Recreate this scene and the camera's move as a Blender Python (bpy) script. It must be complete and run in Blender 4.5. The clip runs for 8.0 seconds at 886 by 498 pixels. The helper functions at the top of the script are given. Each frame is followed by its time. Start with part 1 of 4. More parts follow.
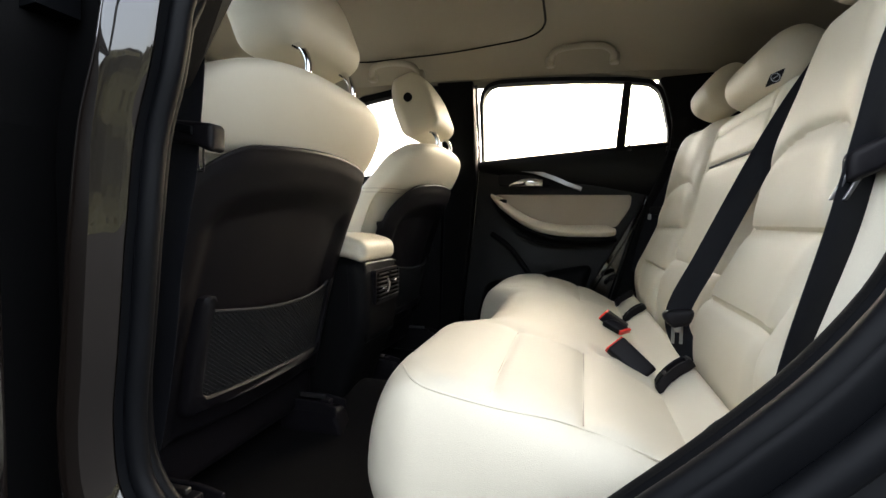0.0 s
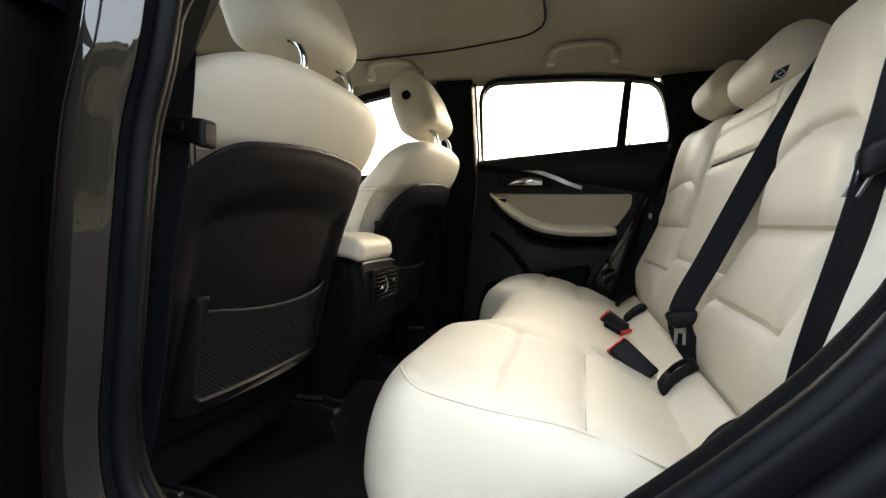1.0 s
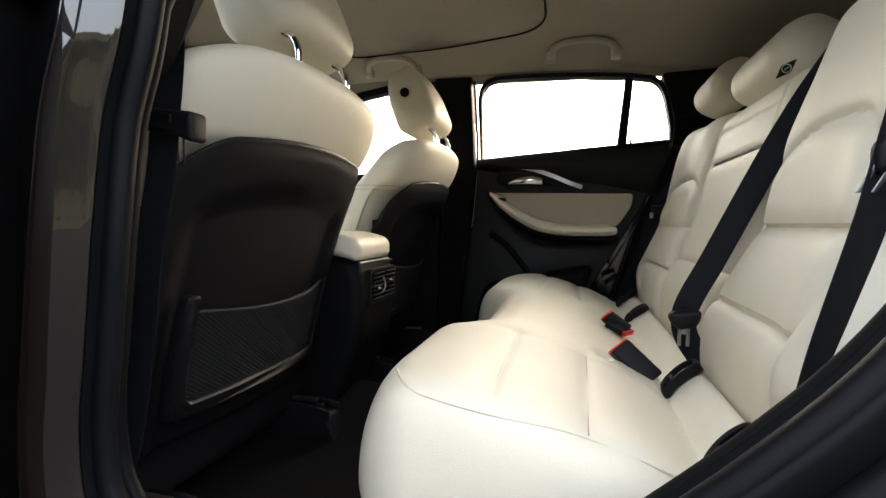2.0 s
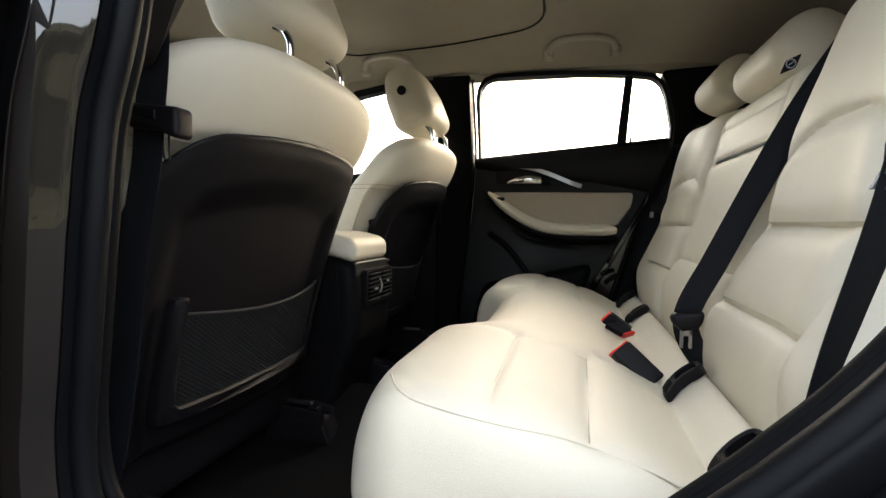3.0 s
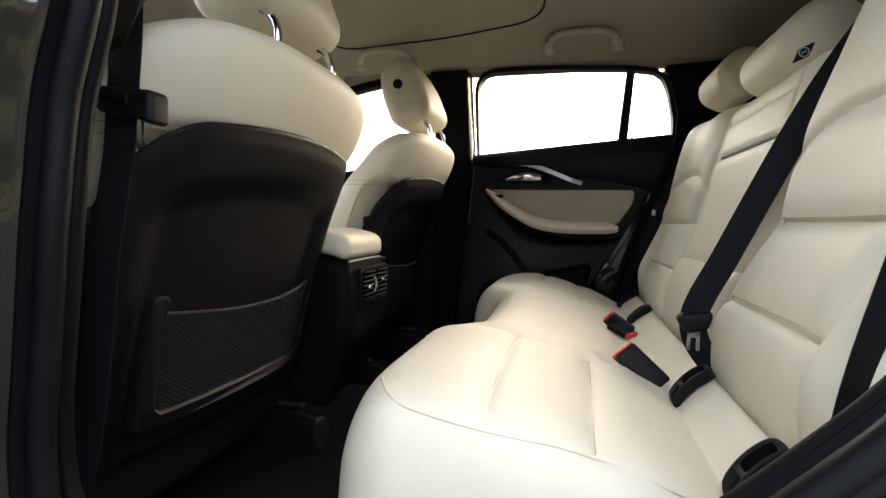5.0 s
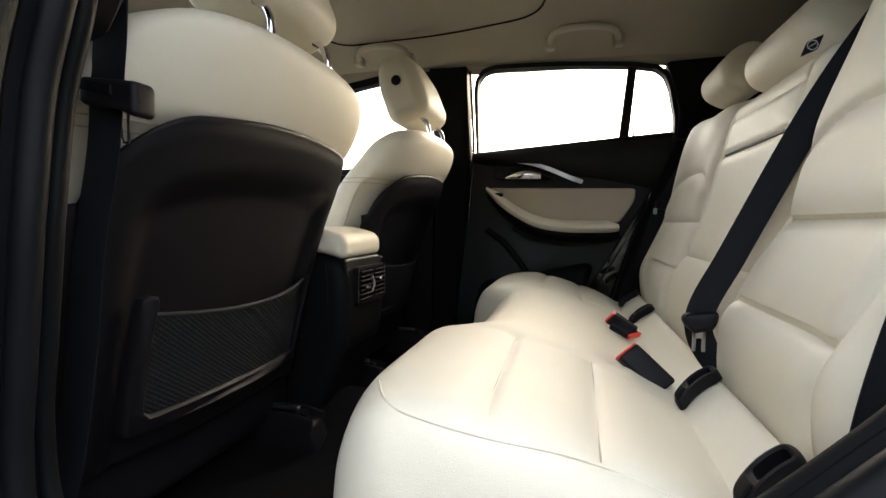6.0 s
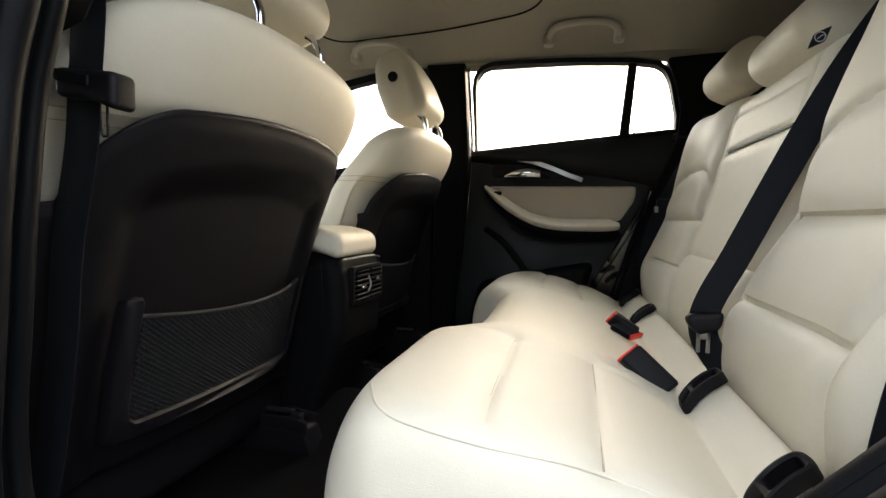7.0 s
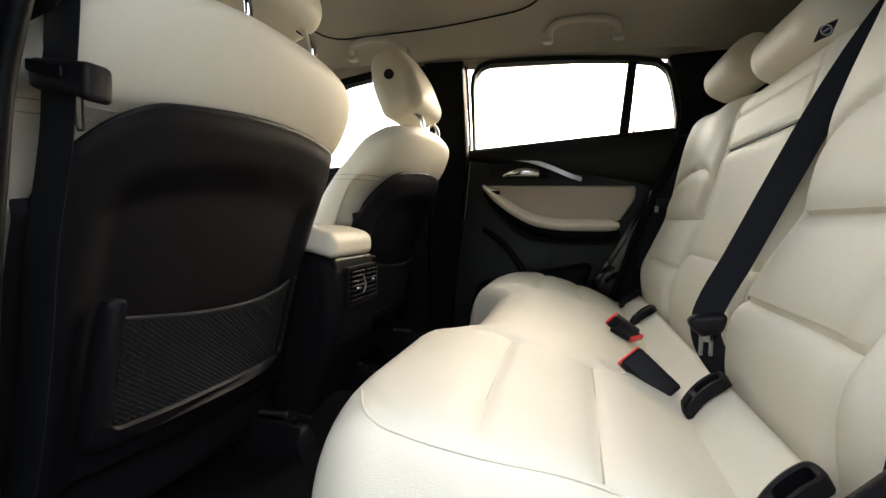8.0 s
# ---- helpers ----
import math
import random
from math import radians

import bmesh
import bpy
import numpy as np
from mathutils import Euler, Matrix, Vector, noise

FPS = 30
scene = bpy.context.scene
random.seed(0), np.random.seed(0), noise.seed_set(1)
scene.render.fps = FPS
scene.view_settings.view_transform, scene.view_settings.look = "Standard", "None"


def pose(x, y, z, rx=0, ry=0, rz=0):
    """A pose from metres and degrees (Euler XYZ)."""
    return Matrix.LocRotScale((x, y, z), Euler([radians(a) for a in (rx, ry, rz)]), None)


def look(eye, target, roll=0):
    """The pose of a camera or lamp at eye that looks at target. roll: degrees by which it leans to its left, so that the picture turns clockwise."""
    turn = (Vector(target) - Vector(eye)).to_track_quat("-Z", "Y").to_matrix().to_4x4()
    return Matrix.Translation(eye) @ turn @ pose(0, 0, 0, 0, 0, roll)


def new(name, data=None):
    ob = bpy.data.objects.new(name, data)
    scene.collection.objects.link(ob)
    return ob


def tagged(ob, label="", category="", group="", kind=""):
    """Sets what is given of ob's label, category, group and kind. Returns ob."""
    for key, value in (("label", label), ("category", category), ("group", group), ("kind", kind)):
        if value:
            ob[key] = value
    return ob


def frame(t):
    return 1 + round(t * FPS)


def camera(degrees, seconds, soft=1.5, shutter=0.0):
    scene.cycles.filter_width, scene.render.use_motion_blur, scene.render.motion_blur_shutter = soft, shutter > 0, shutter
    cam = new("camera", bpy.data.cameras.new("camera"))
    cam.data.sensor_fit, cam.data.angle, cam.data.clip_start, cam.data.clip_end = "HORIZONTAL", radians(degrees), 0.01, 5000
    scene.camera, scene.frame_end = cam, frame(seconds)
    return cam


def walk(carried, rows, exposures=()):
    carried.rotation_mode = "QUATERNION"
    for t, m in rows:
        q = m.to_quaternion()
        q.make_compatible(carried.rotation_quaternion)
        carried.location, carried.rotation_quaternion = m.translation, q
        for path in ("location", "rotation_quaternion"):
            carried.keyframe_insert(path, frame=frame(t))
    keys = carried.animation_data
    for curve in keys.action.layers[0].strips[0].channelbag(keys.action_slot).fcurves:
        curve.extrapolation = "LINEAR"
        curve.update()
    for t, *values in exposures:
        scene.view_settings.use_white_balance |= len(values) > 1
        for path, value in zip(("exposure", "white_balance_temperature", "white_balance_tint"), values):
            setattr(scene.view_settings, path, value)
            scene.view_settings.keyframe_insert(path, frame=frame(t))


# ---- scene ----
cam = camera(83.2, 8.0)
PATH = [
    (0, (-0.172, -1.078, 0.875), (-0.678, 0.853, 0.762), 1.0),
    (0.5, (-0.173, -1.071, 0.874), (-0.678, 0.861, 0.761), 1.1),
    (1, (-0.175, -1.063, 0.873), (-0.678, 0.87, 0.76), 1.0),
    (1.5, (-0.177, -1.054, 0.871), (-0.678, 0.879, 0.759), 1.1),
    (3, (-0.178, -1.026, 0.869), (-0.676, 0.908, 0.757), 1.0),
    (3.5, (-0.179, -1.016, 0.868), (-0.674, 0.919, 0.757), 1.0),
    (4, (-0.18, -1.008, 0.867), (-0.674, 0.927, 0.754), 1.0),
    (4.5, (-0.181, -1.0, 0.865), (-0.674, 0.935, 0.752), 1.1),
    (6, (-0.187, -0.973, 0.861), (-0.676, 0.963, 0.745), 1.1),
    (6.5, (-0.187, -0.963, 0.86), (-0.676, 0.973, 0.744), 1.0),
    (7, (-0.188, -0.952, 0.859), (-0.675, 0.984, 0.741), 1.0),
    (7.5, (-0.188, -0.941, 0.858), (-0.674, 0.995, 0.74), 1.0),
    (8, (-0.187, -0.931, 0.857), (-0.672, 1.006, 0.741), 1.0),
]
walk(cam, [(t, look(eye, target, roll)) for t, eye, target, roll in PATH])


# ---- light ----
EXPOSURE = 2.5
scene.view_settings.exposure = EXPOSURE
world = bpy.data.worlds.new("overcast_sky")
world.use_nodes = True
scene.world = world
wn, wl = world.node_tree.nodes, world.node_tree.links
sky = wn.new("ShaderNodeTexSky")
sky.sky_type, sky.sun_disc = "NISHITA", False
sky.sun_elevation, sky.sun_rotation = radians(26), radians(15)
sky.air_density, sky.dust_density = 1.0, 8.0
cloud = wn.new("ShaderNodeMixRGB")
cloud.inputs[0].default_value = 0.3
cloud.inputs[2].default_value = (13.3, 13.6, 13.9, 1)
wl.new(sky.outputs[0], cloud.inputs[1])
wl.new(cloud.outputs[0], wn["Background"].inputs[0])
wn["Background"].inputs[1].default_value = 0.15
sun = new("sun", bpy.data.lights.new("sun", "SUN"))
sun.data.energy, sun.data.angle, sun.data.color = 0.06, radians(80), (1.0, 0.97, 0.93)
sun.matrix_world = look((1.16, 4.34, 2.19), (0, 0, 0))


# ---- materials ----
def material(name, color, rough=0.5, metal=0.0, var=0.12, var_scale=6.0, grain=0.0, grain_scale=400.0, bump=0.0, coat=0.0, voronoi=False, sheen=0.0, spec=0.5, wrinkle=0.0):
    m = bpy.data.materials.new(name)
    m.use_nodes = True
    n, l = m.node_tree.nodes, m.node_tree.links
    b = n["Principled BSDF"]
    tc = n.new("ShaderNodeTexCoord")
    big = n.new("ShaderNodeTexNoise")
    big.inputs["Scale"].default_value, big.inputs["Detail"].default_value = var_scale, 5
    l.new(tc.outputs["Object"], big.inputs["Vector"])
    fine = n.new("ShaderNodeTexVoronoi" if voronoi else "ShaderNodeTexNoise")
    fine.inputs["Scale"].default_value = grain_scale
    l.new(tc.outputs["Object"], fine.inputs["Vector"])
    ramp = n.new("ShaderNodeMapRange")
    ramp.inputs[3].default_value, ramp.inputs[4].default_value = 1 - var, 1 + var
    l.new(big.outputs[0], ramp.inputs[0])
    ramp2 = n.new("ShaderNodeMapRange")
    ramp2.inputs[3].default_value, ramp2.inputs[4].default_value = 1 - grain, 1 + grain
    l.new(fine.outputs[0], ramp2.inputs[0])
    mul = n.new("ShaderNodeMath")
    mul.operation = "MULTIPLY"
    l.new(ramp.outputs[0], mul.inputs[0])
    l.new(ramp2.outputs[0], mul.inputs[1])
    col = n.new("ShaderNodeVectorMath")
    col.operation = "SCALE"
    col.inputs[0].default_value = color
    l.new(mul.outputs[0], col.inputs["Scale"])
    l.new(col.outputs[0], b.inputs["Base Color"])
    rr = n.new("ShaderNodeMapRange")
    rr.inputs[3].default_value, rr.inputs[4].default_value = max(0.02, rough - 0.07), min(1, rough + 0.07)
    l.new(big.outputs[0], rr.inputs[0])
    l.new(rr.outputs[0], b.inputs["Roughness"])
    b.inputs["Metallic"].default_value = metal
    b.inputs["Coat Weight"].default_value = coat
    b.inputs["Coat Roughness"].default_value = 0.03
    b.inputs["Sheen Weight"].default_value = sheen
    b.inputs["Specular IOR Level"].default_value = spec
    if wrinkle:
        soft = n.new("ShaderNodeTexNoise")
        soft.inputs["Scale"].default_value, soft.inputs["Detail"].default_value, soft.inputs["Distortion"].default_value = 16, 3, 0.8
        l.new(tc.outputs["Object"], soft.inputs["Vector"])
        sb = n.new("ShaderNodeBump")
        sb.inputs["Strength"].default_value, sb.inputs["Distance"].default_value = wrinkle, 0.006
        l.new(soft.outputs[0], sb.inputs["Height"])
    if bump:
        bp = n.new("ShaderNodeBump")
        bp.inputs["Strength"].default_value, bp.inputs["Distance"].default_value = bump, 0.001
        l.new(fine.outputs[0], bp.inputs["Height"])
        if wrinkle:
            l.new(sb.outputs[0], bp.inputs["Normal"])
        l.new(bp.outputs[0], b.inputs["Normal"])
    return m


LEATHER = material("beige_leather", (0.67, 0.62, 0.50), 0.52, var=0.05, var_scale=9, grain=0.04, grain_scale=1100, bump=0.22, voronoi=True, wrinkle=0.10, spec=0.24)
SEAM = material("beige_seam", (0.42, 0.36, 0.28), 0.8, var=0.1, var_scale=60)
DOOR_BEIGE = material("beige_door_vinyl", (0.46, 0.40, 0.31), 0.5, var=0.05, var_scale=9, grain=0.05, grain_scale=900, bump=0.3, voronoi=True)
BLACK = material("black_grained_plastic", (0.0056, 0.0050, 0.0064), 0.5, var=0.15, var_scale=14, grain=0.15, grain_scale=1100, bump=0.3, spec=0.16)
SOFT_BLACK = material("black_soft_trim", (0.0040, 0.0041, 0.0045), 0.62, var=0.15, var_scale=10, grain=0.15, grain_scale=900, bump=0.25, spec=0.08)
DOOR_BLACK = material("black_door_trim", (0.0042, 0.0045, 0.0047), 0.46, var=0.12, var_scale=10, grain=0.12, grain_scale=900, bump=0.25, spec=0.24)
CARPET = material("black_carpet", (0.0032, 0.0031, 0.0034), 0.97, var=0.25, var_scale=12, grain=0.6, grain_scale=700, bump=1.0, spec=0.1)
RUBBER = material("black_rubber", (0.0034, 0.0038, 0.0048), 0.5, var=0.2, var_scale=20, grain=0.1, grain_scale=300, bump=0.1, spec=0.1)
PAINT = material("brown_metallic_paint", (0.0062, 0.0045, 0.0037), 0.34, 0.0, var=0.03, var_scale=3, grain=0.12, grain_scale=2500, coat=1.0, spec=0.1)
PAINT.node_tree.nodes["Principled BSDF"].inputs["Coat IOR"].default_value = 1.75
FABRIC = material("beige_headliner_fabric", (0.355, 0.325, 0.265), 0.95, var=0.04, var_scale=8, grain=0.15, grain_scale=900, bump=0.6, spec=0.15)
HANDLE_BEIGE = material("beige_handle_plastic", (0.42, 0.385, 0.32), 0.5, var=0.04, var_scale=12, grain=0.05, grain_scale=900, bump=0.15)
CHROME = material("chrome", (0.85, 0.85, 0.86), 0.1, 1.0, var=0.03)
ALU = material("brushed_aluminium", (0.42, 0.42, 0.43), 0.3, 1.0, var=0.06, var_scale=40)
RED = material("red_plastic", (0.75, 0.03, 0.015), 0.4, var=0.06, var_scale=40)
WEB = material("black_belt_webbing", (0.0055, 0.0062, 0.0085), 0.7, var=0.08, var_scale=30, grain=0.35, grain_scale=1400, bump=0.6, spec=0.15)
NET = material("black_elastic_net", (0.0045, 0.0045, 0.0052), 0.85, var=0.2, var_scale=60, grain=0.3, grain_scale=1500, bump=0.4)
GREY = material("grey_metal", (0.25, 0.25, 0.25), 0.35, 1.0, var=0.1, var_scale=30)
PALE = material("pale_grey_print", (0.35, 0.36, 0.38), 0.6, var=0.05)
ASPHALT = material("asphalt", (0.030, 0.029, 0.028), 0.95, var=0.25, var_scale=1.5, grain=0.4, grain_scale=120, bump=0.6, spec=0.08)
FOLIAGE = material("dark_foliage", (0.045, 0.05, 0.03), 0.9, var=0.5, var_scale=0.6, grain=0.5, grain_scale=6, bump=1.0)

GLASS = bpy.data.materials.new("clear_car_glass")
GLASS.use_nodes = True
gn, gl = GLASS.node_tree.nodes, GLASS.node_tree.links
gn.remove(gn["Principled BSDF"])
tr, gs, mx, fr = (gn.new("ShaderNode" + k) for k in ("BsdfTransparent", "BsdfGlossy", "MixShader", "Fresnel"))
tr.inputs[0].default_value = (0.93, 0.95, 0.94, 1)
gs.inputs["Roughness"].default_value = 0.01
fr.inputs[0].default_value = 1.45
gl.new(fr.outputs[0], mx.inputs[0])
gl.new(tr.outputs[0], mx.inputs[1])
gl.new(gs.outputs[0], mx.inputs[2])
gl.new(mx.outputs[0], gn["Material Output"].inputs[0])


# nearly opaque glass, darkened to keep light off the rear headliner
TINT = GLASS.copy()
TINT.name = "light_blocking_glass"
TINT.node_tree.nodes["Transparent BSDF"].inputs[0].default_value = (0.03, 0.03, 0.03, 1)


# ---- geometry helpers: each returns (verts, faces) ----
def curve(keys, q):
    """Smooth value at q through (key, value) pairs."""
    ks = [k for k, _ in keys]
    q = min(max(q, ks[0]), ks[-1])
    i = max(j for j in range(len(ks) - 1) if ks[j] <= q) if q > ks[0] else 0
    p = [np.array(keys[min(max(i + d, 0), len(keys) - 1)][1], float) for d in (-1, 0, 1, 2)]
    u = (q - ks[i]) / (ks[i + 1] - ks[i])
    h = ks[i + 1] - ks[i]
    t0 = (p[2] - p[0]) / (ks[i + 1] - ks[max(i - 1, 0)]) * h
    t1 = (p[3] - p[1]) / (ks[min(i + 2, len(ks) - 1)] - ks[i]) * h
    return p[1] * (2 * u**3 - 3 * u**2 + 1) + t0 * (u**3 - 2 * u**2 + u) + p[2] * (3 * u**2 - 2 * u**3) + t1 * (u**3 - u**2)


def smooth(points, n):
    """n points along a smooth line through the given points."""
    pts = [np.array(p, float) for p in points]
    s = [0.0]
    for a, b in zip(pts, pts[1:]):
        s.append(s[-1] + float(np.linalg.norm(b - a)) + 1e-9)
    keys = list(zip(s, pts))
    return [curve(keys, s[-1] * i / (n - 1)) for i in range(n)]


def grid(fn, nu, nv, wrap_u=False, caps=False):
    vs = [tuple(fn(i / (nu if wrap_u else nu - 1), j / (nv - 1))) for j in range(nv) for i in range(nu)]
    fs = []
    for j in range(nv - 1):
        for i in range(nu if wrap_u else nu - 1):
            k = (i + 1) % nu
            fs.append((j * nu + i, j * nu + k, (j + 1) * nu + k, (j + 1) * nu + i))
    if caps:
        fs.append(tuple(range(nu))[::-1])
        fs.append(tuple((nv - 1) * nu + i for i in range(nu)))
    return vs, fs


def rbox(lo, hi, r, step=0.02, fn=None, k=4):
    """A box with rounded edges, finely divided; fn moves each vertex."""
    lo, hi = np.array(lo, float), np.array(hi, float)
    c, h = (lo + hi) / 2, (hi - lo) / 2
    r = min(r, h.min() * 0.999)
    ax = []
    for d in range(3):
        m = max(1, int(round(2 * (h[d] - r) / step)))
        e = h[d] - r
        inner = [-e + 2 * e * i / m for i in range(m + 1)]
        ax.append([-h[d] + r * i / k for i in range(k)] + inner + [e + r * (i + 1) / k for i in range(k)])
    n = [len(a) for a in ax]
    index, vs, fs = {}, [], []

    def vert(i, j, l):
        key = (i, j, l)
        if key not in index:
            p = np.array((ax[0][i], ax[1][j], ax[2][l]))
            q = np.clip(p, -(h - r), h - r)
            d = p - q
            ln = np.linalg.norm(d)
            p = c + q + (d / ln * r if ln > 1e-9 else 0)
            if fn:
                p = fn(*p)
            index[key] = len(vs)
            vs.append(tuple(float(v) for v in p))
        return index[key]

    for d in range(3):
        a, b = (d + 1) % 3, (d + 2) % 3
        for side in (0, n[d] - 1):
            for i in range(n[a] - 1):
                for j in range(n[b] - 1):
                    quad = []
                    for u, v in ((i, j), (i + 1, j), (i + 1, j + 1), (i, j + 1)):
                        q = [0, 0, 0]
                        q[d], q[a], q[b] = side, u, v
                        quad.append(vert(*q))
                    fs.append(tuple(quad if side else quad[::-1]))
    return vs, fs


def tube(points, r, n=8, closed=False):
    """A round bar along points; r may be a list."""
    pts = [Vector(p) for p in points]
    vs, fs, m = [], [], len(pts)
    ref = None
    for i, p in enumerate(pts):
        a = pts[(i - 1) % m] if closed or i else p
        b = pts[(i + 1) % m] if closed or i < m - 1 else p
        t = (b - a).normalized()
        if ref is None:
            ref = t.orthogonal().normalized()
        ref = (ref - t * ref.dot(t)).normalized()
        o = t.cross(ref)
        rad = r[i] if isinstance(r, (list, tuple)) else r
        for k in range(n):
            w = 2 * math.pi * k / n
            vs.append(tuple(p + rad * (ref * math.cos(w) + o * math.sin(w))))
    for i in range(m if closed else m - 1):
        for k in range(n):
            a, b = i * n, ((i + 1) % m) * n
            fs.append((a + k, a + (k + 1) % n, b + (k + 1) % n, b + k))
    if not closed:
        fs.append(tuple(range(n))[::-1])
        fs.append(tuple((m - 1) * n + k for k in range(n)))
    return vs, fs


def ribbon(points, across, width, thick=0.0016, n=40):
    """A flat belt along points, its width along the given direction(s)."""
    pts = [Vector(p) for p in smooth(points, n)]
    vs, fs = [], []
    for i, p in enumerate(pts):
        t = (pts[min(i + 1, n - 1)] - pts[max(i - 1, 0)]).normalized()
        w = Vector(across[0]).lerp(Vector(across[-1]), i / (n - 1))
        w = (w - t * w.dot(t)).normalized() * (width / 2)
        o = t.cross(w).normalized() * (thick / 2)
        for a, b in ((-1, -0.6), (-0.97, -1), (0.97, -1), (1, -0.6), (1, 0.6), (0.97, 1), (-0.97, 1), (-1, 0.6)):
            vs.append(tuple(p + w * a + o * b))
    for i in range(n - 1):
        for k in range(8):
            fs.append((i * 8 + k, i * 8 + (k + 1) % 8, i * 8 + 8 + (k + 1) % 8, i * 8 + 8 + k))
    fs.append(tuple(range(8))[::-1])
    fs.append(tuple((n - 1) * 8 + k for k in range(8)))
    return vs, fs


def plate(loop, face, depth, bevel=0.003):
    """A slab: loop is a list of (a, b); face(a, b, d) places it, d is the depth below the visible face."""
    pts = [np.array(p, float) for p in loop]
    n = len(pts)
    area = sum(pts[i][0] * pts[(i + 1) % n][1] - pts[(i + 1) % n][0] * pts[i][1] for i in range(n))
    sgn = 1 if area > 0 else -1
    inner = []
    for i in range(n):
        a, b = pts[i - 1], pts[(i + 1) % n]
        t = (b - a) / (np.linalg.norm(b - a) + 1e-9)
        inner.append(pts[i] + sgn * bevel * np.array((-t[1], t[0])))
    vs = [tuple(face(*p, 0.0)) for p in inner] + [tuple(face(*p, bevel)) for p in pts] + [tuple(face(*p, depth)) for p in pts]
    fs = [tuple(range(n))]
    for j in range(2):
        for i in range(n):
            k = (i + 1) % n
            fs.append((j * n + i, j * n + k, (j + 1) * n + k, (j + 1) * n + i))
    fs.append(tuple(2 * n + i for i in range(n))[::-1])
    return vs, fs


def resample(loop, n):
    pts = [np.array(p, float) for p in loop] + [np.array(loop[0], float)]
    s = [0.0]
    for a, b in zip(pts, pts[1:]):
        s.append(s[-1] + float(np.linalg.norm(b - a)))
    out = []
    for i in range(n):
        q = s[-1] * i / n
        j = max(k for k in range(len(s) - 1) if s[k] <= q)
        out.append(pts[j] + (pts[j + 1] - pts[j]) * (q - s[j]) / max(s[j + 1] - s[j], 1e-9))
    return out


def ring(outer, inner, face, depth, n=96):
    """A frame between two loops of (a, b) that begin at the same corner."""
    o, i = resample(outer, n), resample(inner, n)
    vs = [tuple(face(*p, d)) for d in (0.0, depth) for lp in (o, i) for p in lp]
    fs = []
    for k in range(n):
        q = (k + 1) % n
        fs += [(k, q, n + q, n + k), (2 * n + k, 3 * n + k, 3 * n + q, 2 * n + q), (k, 2 * n + k, 2 * n + q, q), (n + k, n + q, 3 * n + q, 3 * n + k)]
    return vs, fs


def round_loop(loop, r, k=5):
    """The loop with its corners rounded."""
    pts, out = [np.array(p, float) for p in loop], []
    for i, p in enumerate(pts):
        a, b = pts[i - 1] - p, pts[(i + 1) % len(pts)] - p
        d = min(r, np.linalg.norm(a) * 0.45, np.linalg.norm(b) * 0.45)
        a, b = p + a / np.linalg.norm(a) * d, p + b / np.linalg.norm(b) * d
        for j in range(k + 1):
            u = j / k
            out.append(a * (1 - u) ** 2 + 2 * p * u * (1 - u) + b * u * u)
    return out


def both(*geos):
    vs, fs = [], []
    for v, f in geos:
        o = len(vs)
        vs += list(v)
        fs += [tuple(i + o for i in q) for q in f]
    return vs, fs


def moved(geo, m):
    return [tuple(m @ Vector(v)) for v in geo[0]], geo[1]


def shape(name, geo, mat, flat=False):
    me = bpy.data.meshes.new(name)
    me.from_pydata([tuple(v) for v in geo[0]], [], geo[1])
    bm = bmesh.new()
    bm.from_mesh(me)
    bmesh.ops.triangulate(bm, faces=[f for f in bm.faces if len(f.verts) > 8], ngon_method="EAR_CLIP")
    bmesh.ops.recalc_face_normals(bm, faces=bm.faces)
    for f in bm.faces:
        f.smooth = not flat
    if not flat:
        for e in bm.edges:
            if len(e.link_faces) == 2 and e.calc_face_angle(0) > 0.7:
                e.smooth = False
    bm.to_mesh(me)
    bm.free()
    me.materials.append(mat)
    return new(name, me)


def part(name, geo, mat, parent, label="", flat=False):
    ob = shape(name, geo, mat, flat)
    ob.parent = parent
    if label:
        ob["label"] = label
    return ob


def thing(name, label, category, group="", kind="", at=(0, 0, 0)):
    ob = new(name)
    ob.location = at
    ob.empty_display_size = 0.05
    return tagged(ob, label, category, group, kind)


def ease(a, b, v):
    u = min(max((v - a) / (b - a), 0.0), 1.0)
    return u * u * (3 - 2 * u)


def dent(d, width):
    return math.exp(-(d / width) ** 2)


def seg_dist(p, a, b):
    ax, ay = a
    dx, dy = b[0] - ax, b[1] - ay
    u = ((p[0] - ax) * dx + (p[1] - ay) * dy) / (dx * dx + dy * dy + 1e-12)
    u = min(max(u, 0.0), 1.0)
    return math.hypot(p[0] - ax - u * dx, p[1] - ay - u * dy)


def line_dist(p, line):
    return min(seg_dist(p, a, b) for a, b in zip(line, line[1:]))


# ---- ground ----
ground = shape("ground", grid(lambda u, v: (4000 * u - 2000, 4000 * v - 2000, 0), 9, 9), ASPHALT)
tagged(ground, "dark grey asphalt ground round the car", "ground", kind="structure")

# a dark row of trees across the road, seen only in the paint
def tree_row(u, v):
    x = -70 + 140 * u
    top = 5.0 + 1.0 * noise.noise((x * 0.12, 3, 0)) + 0.5 * noise.noise((x * 0.5, 7, 0))
    bulge = 1.5 * noise.noise((x * 0.4, v * 3, 1)) + 0.7 * noise.noise((x * 1.3, v * 9, 5))
    return x, -24 - bulge - 1.5 * math.sin(math.pi * v), top * v


trees = shape("tree_row", both(grid(tree_row, 260, 22), grid(lambda u, v: (-70 + 140 * u, -27.5, 5.0 * v), 2, 2)), FOLIAGE)
tagged(trees, "dark green distant row of trees along the road", "trees", kind="stuff")

